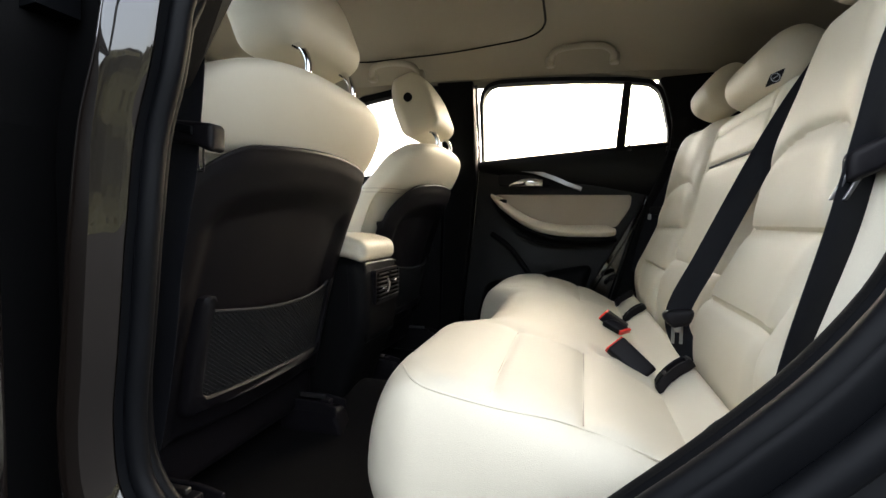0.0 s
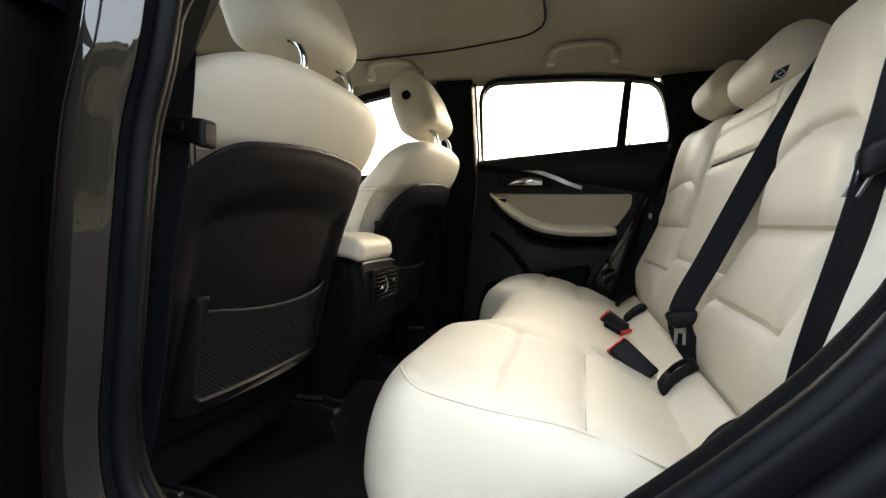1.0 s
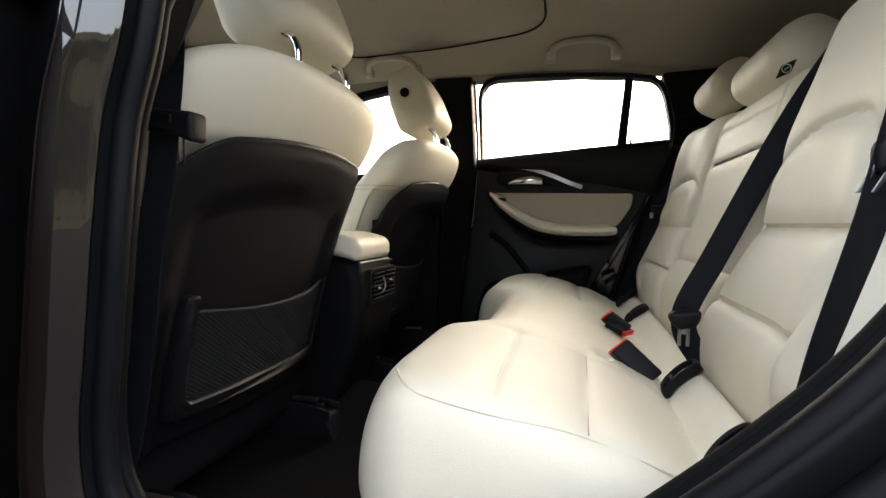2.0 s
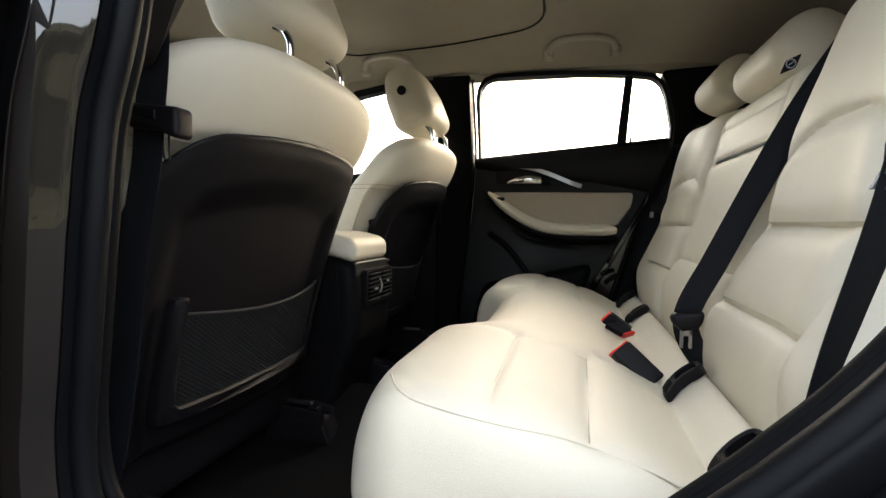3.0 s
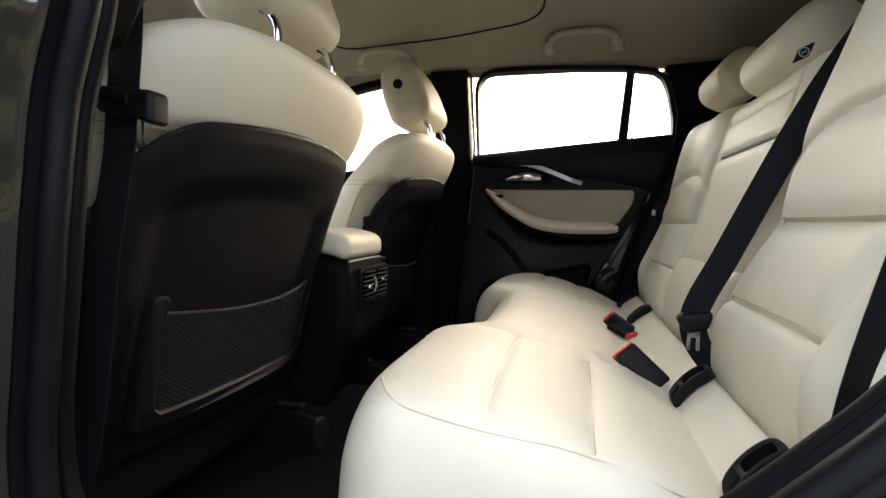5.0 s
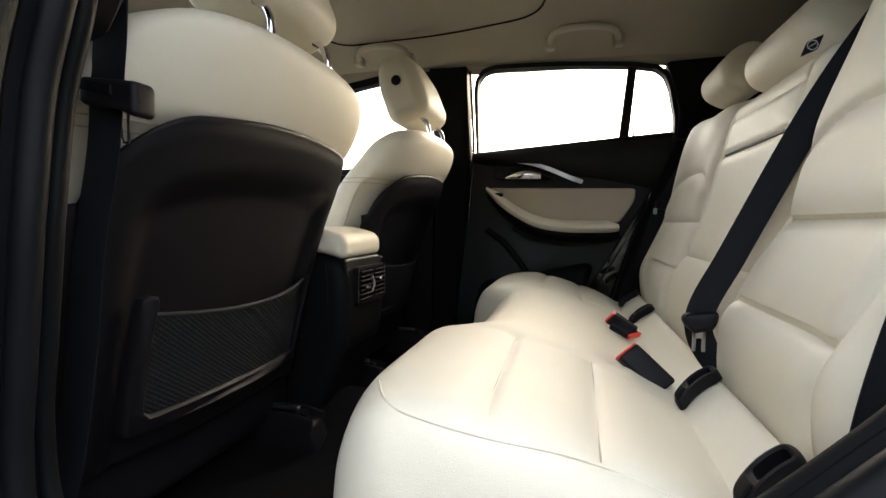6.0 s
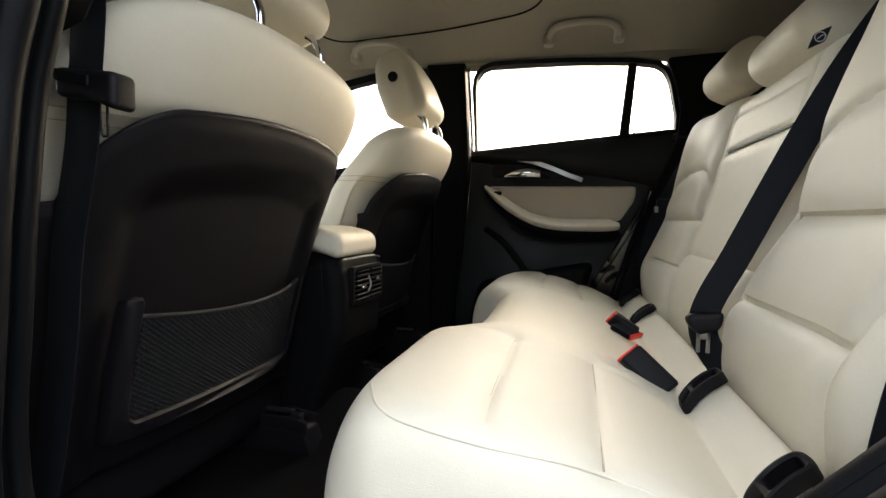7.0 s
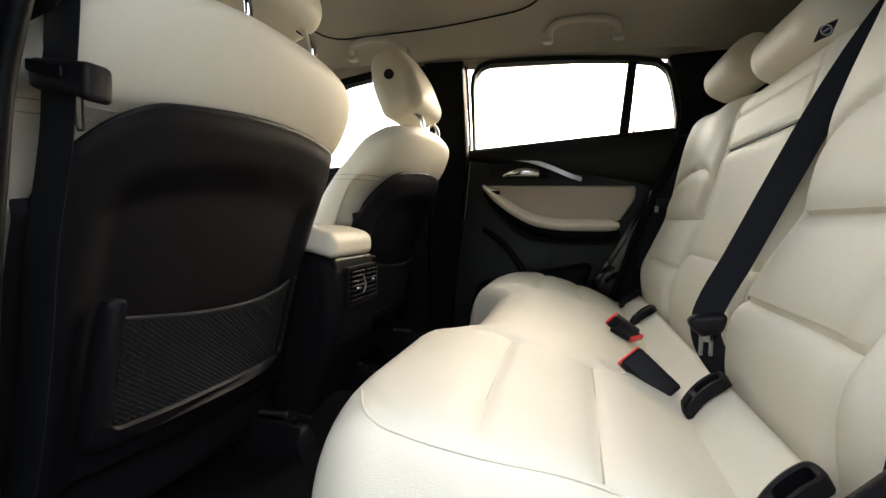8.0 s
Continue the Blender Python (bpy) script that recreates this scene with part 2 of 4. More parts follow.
# ---- the cabin's shell ----
FLOOR_Z = 0.425
floor = shape("floor", rbox((-1.75, -0.70, FLOOR_Z - 0.05), (0.10, 0.70, FLOOR_Z), 0.01, 0.03,
              lambda x, y, z: (x, y, z + 0.07 * dent(y, 0.13) + 0.003 * noise.noise((x * 7, y * 7, 0)))), CARPET)
tagged(floor, "black carpeted car floor with a low centre tunnel", "floor", kind="structure")


def roof_z(x, y):
    side = 1 - (min(abs(y), 0.65) / 0.65) ** 4.5
    return 1.328 + 0.088 * side - 0.16 * max(0.0, x - 0.05) ** 1.6 - 0.05 * max(0.0, -0.75 - x) ** 1.3


SUNROOF = round_loop([(-0.92, -0.475), (-0.92, 0.475), (-0.55, 0.452), (-0.262, 0.385), (-0.262, -0.385), (-0.55, -0.452)], 0.10, 8)


def inside(p, loop):
    hit = False
    for i in range(len(loop)):
        a, b = loop[i - 1], loop[i]
        if (a[1] > p[1]) != (b[1] > p[1]) and p[0] < (b[0] - a[0]) * (p[1] - a[1]) / (b[1] - a[1]) + a[0]:
            hit = not hit
    return hit


def headliner(u, v):
    x, y = -1.50 + 2.40 * u, -0.645 + 1.29 * v
    return x, y, roof_z(x, y)


ceiling = shape("ceiling", both(grid(headliner, 130, 80), grid(lambda u, v: tuple(np.add(headliner(u, v), (0, 0, 0.03))), 40, 20)), FABRIC)
tagged(ceiling, "beige fabric headliner with a closed sunroof blind", "ceiling", kind="structure")
blind = thing("sunroof_blind", "closed beige sunroof blind in the headliner", "sunroof blind")
part("panel", plate(SUNROOF, lambda a, b, d: (a, b, roof_z(a, b) - 0.004 + d), 0.003, 0.002), FABRIC, blind)
# black line laid round the panel for the shade in its groove
part("groove_shade", tube([(a, b, roof_z(a, b) - 0.0045) for a, b in resample(SUNROOF, 120)], 0.0032, 6, True), RUBBER, blind, "thin black line for the shade in the groove")


def side_y(z):
    """The inner side of the far doors: upright below the belt line, leaning in above it."""
    return 0.725 - 0.45 * (z - 1.084) if z > 1.10 else 0.718


body = thing("car_body", "brown metallic car body with black inner trim", "car")


def far(a, b, d):
    return a, side_y(b) + d, b


def near(a, b, d):
    return a, -side_y(b) - d, b


WINDOW = [(-0.495, 1.084), (-0.487, 1.275), (-0.480, 1.305), (-0.462, 1.324), (-0.43, 1.333), (-0.33, 1.334), (-0.216, 1.332), (-0.028, 1.322), (0.043, 1.312), (0.068, 1.295), (0.085, 1.262), (0.109, 1.181), (0.112, 1.14), (-0.02, 1.126), (-0.249, 1.103)]
FRONT_WINDOW = [(-1.42, 1.02), (-1.18, 1.17), (-0.92, 1.296), (-0.78, 1.318), (-0.645, 1.326), (-0.632, 1.07), (-1.0, 1.035)]


def offset(loop, d):
    pts = [np.array(p, float) for p in loop]
    n = len(pts)
    area = sum(pts[i][0] * pts[(i + 1) % n][1] - pts[(i + 1) % n][0] * pts[i][1] for i in range(n))
    s = -1 if area > 0 else 1
    out = []
    for i in range(n):
        t = pts[(i + 1) % n] - pts[i - 1]
        t = t / np.linalg.norm(t)
        out.append(pts[i] + s * d * np.array((-t[1], t[0])))
    return out


# roof skin, rails and pillars
part("roof", grid(lambda u, v: (-1.52 + 2.52 * u, -0.64 + 1.28 * v, roof_z(-1.52 + 2.52 * u, -0.64 + 1.28 * v) + 0.05), 40, 30), PAINT, body)
for sgn in (1, -1):
    rail = smooth([(-1.50, sgn * 0.65, 1.24), (-0.95, sgn * 0.648, 1.335), (-0.5, sgn * 0.645, 1.364), (0.0, sgn * 0.645, 1.360), (0.35, sgn * 0.625, 1.30), (0.85, sgn * 0.60, 1.17)], 40)
    part("roof_rail", tube(rail, 0.022, 10), FABRIC if sgn > 0 else PAINT, body)
part("b_pillar", plate([(-0.645, 0.40), (-0.637, 1.00), (-0.640, 1.345), (-0.518, 1.345), (-0.520, 1.00), (-0.56, 0.60), (-0.58, 0.40)], lambda a, b, d: far(a, b, d - 0.018), 0.06, 0.006), SOFT_BLACK, body, "black far b pillar trim")
part("door_gap", tube(smooth([(-0.509, side_y(1.335), 1.335), (-0.510, side_y(1.2), 1.2), (-0.513, side_y(1.10), 1.09), (-0.520, 0.716, 0.96), (-0.53, 0.722, 0.85)], 30), 0.0042, 8), PAINT, body, "door edge strip")
part("c_pillar", plate(round_loop([(0.122, 1.08), (0.118, 1.20), (0.086, 1.288), (0.062, 1.325), (0.23, 1.332), (0.55, 1.32), (0.60, 0.6), (-0.05, 0.6), (0.03, 0.88)], 0.02), lambda a, b, d: far(a, b, d - 0.03), 0.06, 0.006), SOFT_BLACK, body, "black far c pillar trim")
part("headliner_edge", plate([(-0.95, 1.312), (-0.78, 1.333), (-0.645, 1.342), (-0.46, 1.345), (-0.20, 1.345), (-0.03, 1.337), (0.06, 1.324), (0.09, 1.316), (0.60, 1.31), (0.60, 1.40), (-0.95, 1.40)], lambda a, b, d: (a, 0.606 + d, b), 0.02, 0.004), FABRIC, body, "beige headliner edge over the windows")
part("seat_side_panel", plate([(-0.10, 0.42), (0.04, 0.90), (0.12, 1.12), (0.6, 1.12), (0.6, 0.42)], lambda a, b, d: (a, 0.665 + d, b), 0.05, 0.01), SOFT_BLACK, body)
part("c_pillar", plate(round_loop([(0.24, 1.08), (0.30, 1.32), (0.62, 1.28), (0.66, 0.6), (0.20, 0.6)], 0.02), lambda a, b, d: near(a, b, d - 0.03), 0.06, 0.006), SOFT_BLACK, body, "black near c pillar trim")
part("rear_wall", rbox((0.72, -0.66, 0.42), (0.78, 0.66, 1.0), 0.02, 0.2), SOFT_BLACK, body)
part("parcel_shelf", rbox((0.26, -0.64, 0.98), (0.74, 0.64, 1.0), 0.006, 0.2), SOFT_BLACK, body)
part("firewall", rbox((-1.80, -0.75, 0.40), (-1.74, 0.75, 0.98), 0.02, 0.2), SOFT_BLACK, body)
part("underbody", rbox((-1.8, -0.74, 0.30), (0.75, 0.74, 0.37), 0.02, 0.3), SOFT_BLACK, body)
part("windscreen_frame", both(tube([(-1.50, -0.62, 1.29), (-1.50, 0, 1.375), (-1.50, 0.62, 1.29)], 0.03), tube([(-1.48, 0.63, 1.27), (-2.0, 0.70, 0.98)], 0.03), tube([(-1.48, -0.63, 1.27), (-2.0, -0.70, 0.98)], 0.03)), SOFT_BLACK, body)
part("hatch_frame", both(tube([(0.86, -0.58, 1.20), (0.86, 0.58, 1.20)], 0.03), tube([(0.86, -0.58, 1.20), (0.95, -0.62, 0.98)], 0.03), tube([(0.86, 0.58, 1.20), (0.95, 0.62, 0.98)], 0.03)), SOFT_BLACK, body)
# rear window is out of view; its dark glass dims the cabin's rear
part("rear_window", plate([(-0.60, 0.98), (-0.56, 1.24), (0.56, 1.24), (0.60, 0.98)], lambda a, b, d: (0.95 - 0.35 * (b - 0.98) - d, a, b), 0.006, 0.002), TINT, body, "unseen rear window darkened to keep light out").visible_shadow = False
part("tailgate", rbox((0.92, -0.70, 0.42), (1.0, 0.70, 1.0), 0.03, 0.2), PAINT, body)
part("bonnet", rbox((-2.75, -0.72, 0.86), (-1.78, 0.72, 0.92), 0.03, 0.1, lambda x, y, z: (x, y, z - 0.12 * max(0, -1.9 - x) ** 1.5 - 0.05 * (y / 0.72) ** 4)), PAINT, body)
dash = thing("dashboard", "black dashboard under the windscreen", "dashboard")
part("top", rbox((-1.74, -0.70, 0.70), (-1.32, 0.70, 1.00), 0.06, 0.06, lambda x, y, z: (x, y, z - 0.10 * ease(-1.45, -1.32, x) * (z > 0.8))), SOFT_BLACK, dash)

# ---- far doors ----
rear_door = thing("rear_door", "closed rear door with black trim and beige armrest", "car door", "car doors")
LOWER = [(-0.515, 1.082), (-0.249, 1.103), (-0.02, 1.126), (0.115, 1.142), (0.11, 1.08), (0.052, 0.95), (-0.04, 0.78), (-0.11, 0.66), (-0.17, 0.50), (-0.56, 0.46), (-0.56, 0.62), (-0.535, 0.85)]
part("trim_panel", plate(LOWER, far, 0.05, 0.006), DOOR_BLACK, rear_door)
part("window_frame", ring(offset(WINDOW, 0.012), WINDOW, lambda a, b, d: far(a, b, d - 0.012), 0.04, 120), RUBBER, rear_door)
part("window_pane", plate(WINDOW, lambda a, b, d: far(a, b, d + 0.02), 0.004, 0.001), GLASS, rear_door).visible_shadow = False
part("divider", plate([(-0.034, 1.33), (-0.010, 1.33), (-0.017, 1.118), (-0.046, 1.118)], lambda a, b, d: far(a, b, d - 0.005), 0.03, 0.003), RUBBER, rear_door)
part("belt_pad", grid(lambda u, v: (lambda x, zt: (x, 0.718 - 0.030 * math.sin(math.pi * min(1, 0.15 + v * 0.85)) ** 0.7, zt - v * (zt - 1.055 + 0.09 * u)))(-0.512 + 0.62 * u, 1.084 + 0.058 * u + 0.004), 40, 14), DOOR_BLACK, rear_door, "black padded sill under the window")
part("lock_pin", both(tube([(-0.004, 0.700, 1.125), (-0.004, 0.698, 1.150)], [0.0035, 0.003], 8), tube([(-0.004, 0.700, 1.118), (-0.004, 0.700, 1.129)], 0.010, 12)), RUBBER, rear_door)
part("beige_insert", plate(round_loop([(-0.452, 0.972), (0.012, 0.972), (0.008, 0.93), (-0.035, 0.862), (-0.23, 0.858), (-0.33, 0.885)], 0.014), lambda a, b, d: (a, 0.705 + d, b), 0.012, 0.004), DOOR_BEIGE, rear_door, "beige vinyl door insert")
ARM = smooth([(-0.458, 0.665, 0.966), (-0.42, 0.662, 0.935), (-0.37, 0.655, 0.898), (-0.30, 0.645, 0.862), (-0.22, 0.64, 0.847), (-0.12, 0.64, 0.846), (-0.042, 0.645, 0.848)], 48)


def armrest(u, v):
    i = u * (len(ARM) - 1)
    p = ARM[min(int(i), len(ARM) - 1)]
    q = ARM[min(int(i) + 1, len(ARM) - 1)]
    c = p + (q - p) * (i - int(i))
    w, e = 2 * math.pi * v, 0.022 * min(1, 0.35 + 6 * u, 0.5 + 8 * (1 - u))
    return c[0], c[1] + 0.02 + 0.055 * -math.cos(w) * (0.5 + 0.5 * min(1, 8 * u)), c[2] + e * math.sin(w) * (0.75 + 0.25 * abs(math.sin(w)))


part("armrest", grid(lambda u, v: armrest(v, u), 24, 60, True, True), LEATHER, rear_door, "beige padded armrest")
part("armrest_underside", grid(lambda u, v: tuple(np.add(armrest(v, u), (0.004, 0.012, -0.025))), 24, 60, True, True), SOFT_BLACK, rear_door)
part("window_switch", rbox((-0.425, 0.640, 0.940), (-0.400, 0.660, 0.952), 0.003, 0.02), BLACK, rear_door)
part("metal_trim", ribbon([(-0.50, 0.705, 1.066), (-0.40, 0.70, 1.062), (-0.32, 0.697, 1.053), (-0.25, 0.697, 1.030), (-0.19, 0.70, 1.005), (-0.152, 0.705, 0.992)], [(0.05, 0, 0.9), (-0.35, 0, 0.9)], 0.014, 0.006), ALU, rear_door, "brushed metal trim strip")
part("lower_metal_trim", ribbon([(-0.40, 0.707, 0.995), (-0.28, 0.707, 0.997), (-0.16, 0.707, 0.992)], [(0, 0, 1)], 0.004, 0.004), BLACK, rear_door)
part("handle_cup", plate(round_loop([(-0.44, 1.045), (-0.32, 1.045), (-0.24, 1.000), (-0.44, 1.000)], 0.02), lambda a, b, d: (a, 0.702 + d, b), 0.01, 0.004), BLACK, rear_door)
part("door_handle", grid(lambda u, v: (-0.398 + 0.115 * v, 0.692 - 0.010 * math.sin(math.pi * v) + 0.006 * math.cos(2 * math.pi * u), 1.000 + (0.008 + 0.022 * v * (1.3 - v) * 2.2) * (0.5 + 0.5 * math.sin(2 * math.pi * u))), 14, 24, True, True), CHROME, rear_door, "bright chrome pull handle")
part("door_pocket", rbox((-0.50, 0.675, 0.47), (-0.13, 0.74, 0.70), 0.05, 0.02, lambda x, y, z: (x + 0.25 * (z - 0.6), y, z + 0.22 * (x + 0.30))), SOFT_BLACK, rear_door)
part("pocket_lip", tube(smooth([(-0.37, 0.690, 0.836), (-0.32, 0.672, 0.815), (-0.25, 0.662, 0.802), (-0.18, 0.665, 0.797)], 24), 0.004, 8), BLACK, rear_door)
part("recess_edge", tube(smooth([(-0.46, 0.712, 0.83), (-0.40, 0.700, 0.79), (-0.34, 0.695, 0.72), (-0.30, 0.69, 0.66)], 24), 0.010, 8), SOFT_BLACK, rear_door)

front_door = thing("front_door", "closed front door with black trim beyond the seat", "car door", "car doors")
part("trim_panel", plate([(-1.50, 0.98), (-1.0, 1.03), (-0.648, 1.068), (-0.648, 0.46), (-1.5, 0.46)], far, 0.06, 0.006), SOFT_BLACK, front_door)
part("window_frame", ring(offset(FRONT_WINDOW, 0.02), FRONT_WINDOW, lambda a, b, d: far(a, b, d - 0.012), 0.04, 120), RUBBER, front_door)
part("window_pane", plate(FRONT_WINDOW, lambda a, b, d: far(a, b, d + 0.02), 0.004, 0.001), GLASS, front_door).visible_shadow = False
part("outer_skin", plate([(-1.55, 0.98), (-0.60, 1.07), (-0.60, 0.36), (-1.55, 0.36)], lambda a, b, d: (a, 0.80 - d, b), 0.02, 0.004), PAINT, front_door)
part("outer_skin", plate([(-0.59, 1.07), (0.12, 1.13), (0.05, 0.9), (-0.12, 0.60), (-0.17, 0.36), (-0.59, 0.36)], lambda a, b, d: (a, 0.80 - d, b), 0.02, 0.004), PAINT, rear_door)
near_front_door = thing("front_door", "closed brown front door beside the driver's seat", "car door", "car doors")
part("outer_skin", plate([(-1.55, 0.98), (-0.62, 1.05), (-0.62, 0.36), (-1.55, 0.36)], lambda a, b, d: (a, -0.80 + d, b), 0.02, 0.004), PAINT, near_front_door)
part("trim_panel", plate([(-1.50, 0.97), (-0.66, 1.04), (-0.66, 0.46), (-1.5, 0.46)], lambda a, b, d: (a, -0.70 - d, b), 0.06, 0.006), SOFT_BLACK, near_front_door)
part("window_frame", ring(offset(FRONT_WINDOW, 0.02), FRONT_WINDOW, lambda a, b, d: near(a, b, d - 0.012), 0.04, 120), RUBBER, near_front_door)
part("window_pane", plate(FRONT_WINDOW, lambda a, b, d: near(a, b, d + 0.02), 0.004, 0.001), GLASS, near_front_door).visible_shadow = False

# ---- near door opening ----
OPENING = smooth([(-0.25, 1.345), (-0.37, 1.335), (-0.45, 1.29), (-0.50, 1.20), (-0.543, 1.084), (-0.555, 1.013), (-0.570, 0.95), (-0.577, 0.855), (-0.586, 0.766), (-0.593, 0.69), (-0.583, 0.62), (-0.545, 0.575),
                  (-0.47, 0.555), (-0.38, 0.545), (-0.28, 0.56), (-0.195, 0.603), (-0.139, 0.658), (-0.085, 0.708), (-0.052, 0.741), (-0.022, 0.773), (0.006, 0.809), (0.029, 0.846),
                  (0.06, 0.92), (0.095, 1.02), (0.115, 1.14), (0.105, 1.24), (0.06, 1.315), (-0.02, 1.343), (-0.16, 1.348)], 150)


def lean(z):
    return 0.06 * max(0.0, z - 0.85) + 0.30 * max(0.0, z - 1.06)


def frontness(x, z):
    """1 along the b pillar, 0 along the wheel arch."""
    return ease(-0.42, -0.53, x) if z < 0.9 else ease(-0.2, -0.3, x)


def jamb(pillar, arch):
    """A band along the door opening that turns from one profile of (outward offset, y) to the other."""
    n, vs, fs = len(OPENING), [], []
    pillar, arch = smooth(pillar, 32), smooth(arch, 32)
    for (d0, y0), (d1, y1) in zip(pillar, arch):
        at_pillar, at_arch = offset(OPENING, d0), offset(OPENING, d1)
        for a, b, o in zip(at_pillar, at_arch, OPENING):
            w = frontness(o[0], o[1])
            p = a * w + b * (1 - w)
            vs.append((p[0], y0 * w + y1 * (1 - w) + lean(p[1]), p[1]))
    for j in range(len(pillar) - 1):
        for i in range(n):
            k = (i + 1) % n
            fs.append((j * n + i, j * n + k, (j + 1) * n + k, (j + 1) * n + i))
    return vs, fs


def bulb(d, y, r, k=8):
    return [(d + r * math.cos(w), y + r * math.sin(w)) for w in [math.pi * 2 * i / k for i in range(k + 1)]]


part("jamb_trim", jamb([(0.060, -0.640), (0.024, -0.650), (0.004, -0.660), (-0.001, -0.670)], [(0.016, -0.655), (0.004, -0.664), (0.0, -0.672), (0.002, -0.680)]), SOFT_BLACK, body, "black inner jamb trim")
seal = part("door_seal", jamb([(-0.001, -0.668), (-0.008, -0.690), (-0.024, -0.702), (-0.036, -0.715), (-0.037, -0.738)], [(0.001, -0.676), (0.008, -0.692), (0.012, -0.715), (0.040, -0.715), (0.072, -0.728)]), RUBBER, body, "black rubber door seal")
part("inner_lip", jamb(bulb(-0.001, -0.672, 0.0085, 12), bulb(0.0115, -0.700, 0.0125, 12)), RUBBER, seal)
part("outer_lip", jamb(bulb(-0.042, -0.720, 0.0095, 12), bulb(0.045, -0.722, 0.012, 12)), RUBBER, seal)
part("painted_jamb", jamb([(-0.034, -0.736), (-0.038, -0.738), (-0.038, -0.741), (-0.030, -0.747), (-0.018, -0.755), (-0.008, -0.760), (-0.002, -0.761), (0.003, -0.756), (0.004, -0.71)],
                          [(0.070, -0.725), (0.072, -0.735), (0.073, -0.748), (0.074, -0.762), (0.075, -0.776), (0.077, -0.790), (0.083, -0.800), (0.097, -0.806), (0.125, -0.810)]), PAINT, body, "brown painted door jamb")
part("b_pillar_trim", plate([(-0.66, 0.998), (-0.607, 1.000), (-0.597, 1.003), (-0.583, 1.007), (-0.569, 1.012), (-0.558, 1.029), (-0.527, 1.10), (-0.49, 1.20), (-0.44, 1.34), (-0.66, 1.34)], lambda a, b, d: (a, -0.620 - d + 0.35 * max(0, b - 1.1), b), 0.05, 0.008), SOFT_BLACK, body, "black upper pillar trim")


def band(profile, lo, hi):
    """Part of the bodywork outside the opening, between two places along it."""
    loops = [offset([(p[0], p[1]) for p in OPENING], d)[lo:hi] for d, _ in profile]
    n = hi - lo
    vs = [(p[0], y, p[1]) for lp, (_, y) in zip(loops, profile) for p in lp]
    return vs, [(j * n + i, j * n + i + 1, (j + 1) * n + i + 1, (j + 1) * n + i) for j in range(len(profile) - 1) for i in range(n - 1)]


part("shut_gap", band([(0.010, -0.735), (0.022, -0.70), (0.090, -0.70), (0.090, -0.775), (0.10, -0.79)], 4, 56), SOFT_BLACK, body)
part("arch_panel", band([(0.118, -0.8095), (0.15, -0.814), (0.20, -0.822), (0.26, -0.83)], 62, 118), PAINT, body, "brown painted wheel arch flank")
part("rear_quarter", plate([(0.30, 1.12), (0.28, 0.80), (0.12, 0.55), (0.0, 0.36), (0.98, 0.36), (0.98, 1.0), (0.6, 1.12)], lambda a, b, d: (a, -0.83 + d, b), 0.06, 0.02), PAINT, body, "brown painted rear quarter panel")
part("rear_quarter", plate([(0.12, 1.15), (0.05, 0.9), (-0.12, 0.60), (-0.17, 0.36), (0.98, 0.36), (0.98, 1.0), (0.6, 1.12)], lambda a, b, d: (a, 0.81 - d, b), 0.06, 0.01), PAINT, body)
part("side_sill", rbox((-1.6, -0.80, 0.33), (0.0, -0.70, 0.46), 0.03, 0.05), PAINT, body)
part("side_sill", rbox((-1.6, 0.70, 0.33), (0.0, 0.80, 0.46), 0.03, 0.05), PAINT, body)

open_door = thing("rear_door", "rear door swung wide open with dark inner trim", "car door", "car doors")
HINGE = pose(-0.612, -0.815, 0, 0, 0, -76)
DOOR_SIDE = round_loop([(0.0, 0.46), (0.0, 1.04), (0.02, 1.30), (0.50, 1.30), (0.66, 1.12), (0.60, 0.86), (0.48, 0.62), (0.42, 0.46)], 0.03)
part("inner_panel", moved(plate([p for p in DOOR_SIDE if p[1] < 1.07], lambda a, b, d: (a, 0.02 - d, b), 0.05, 0.008), HINGE), SOFT_BLACK, open_door)
part("outer_skin", moved(plate([p for p in DOOR_SIDE if p[1] < 1.07], lambda a, b, d: (a, -0.04 - d, b), 0.03, 0.004), HINGE), PAINT, open_door)
part("window_frame", moved(ring(round_loop([(0.0, 1.05), (0.02, 1.32), (0.50, 1.32), (0.66, 1.12)], 0.03), round_loop([(0.025, 1.07), (0.04, 1.30), (0.49, 1.30), (0.63, 1.12)], 0.03), lambda a, b, d: (a, -0.01 - d + 0.3 * (b - 1.05), b), 0.03), HINGE), RUBBER, open_door)

# ---- front seats ----
LEVELS = [(0.47, (0.234, -0.70, -0.84)), (0.55, (0.242, -0.690, -0.835)), (0.62, (0.250, -0.678, -0.83)), (0.70, (0.256, -0.664, -0.815)), (0.80, (0.263, -0.638, -0.80)), (0.90, (0.267, -0.604, -0.77)),
          (0.96, (0.267, -0.576, -0.735)), (1.00, (0.264, -0.552, -0.70)), (1.04, (0.248, -0.534, -0.67)), (1.066, (0.210, -0.528, -0.645)), (1.083, (0.155, -0.538, -0.63)), (1.091, (0.08, -0.556, -0.61)), (1.094, (0.004, -0.575, -0.585))]
POW, REAR = 3.4, 2.5


def back_at(z):
    return curve(LEVELS, z)


def rear_x(dy, z):
    hw, xr, xf = back_at(z)
    q = min(abs(dy) / hw, 0.9999)
    return (xr + xf) / 2 + (xr - xf) / 2 * (1 - q**REAR) ** (1 / REAR)


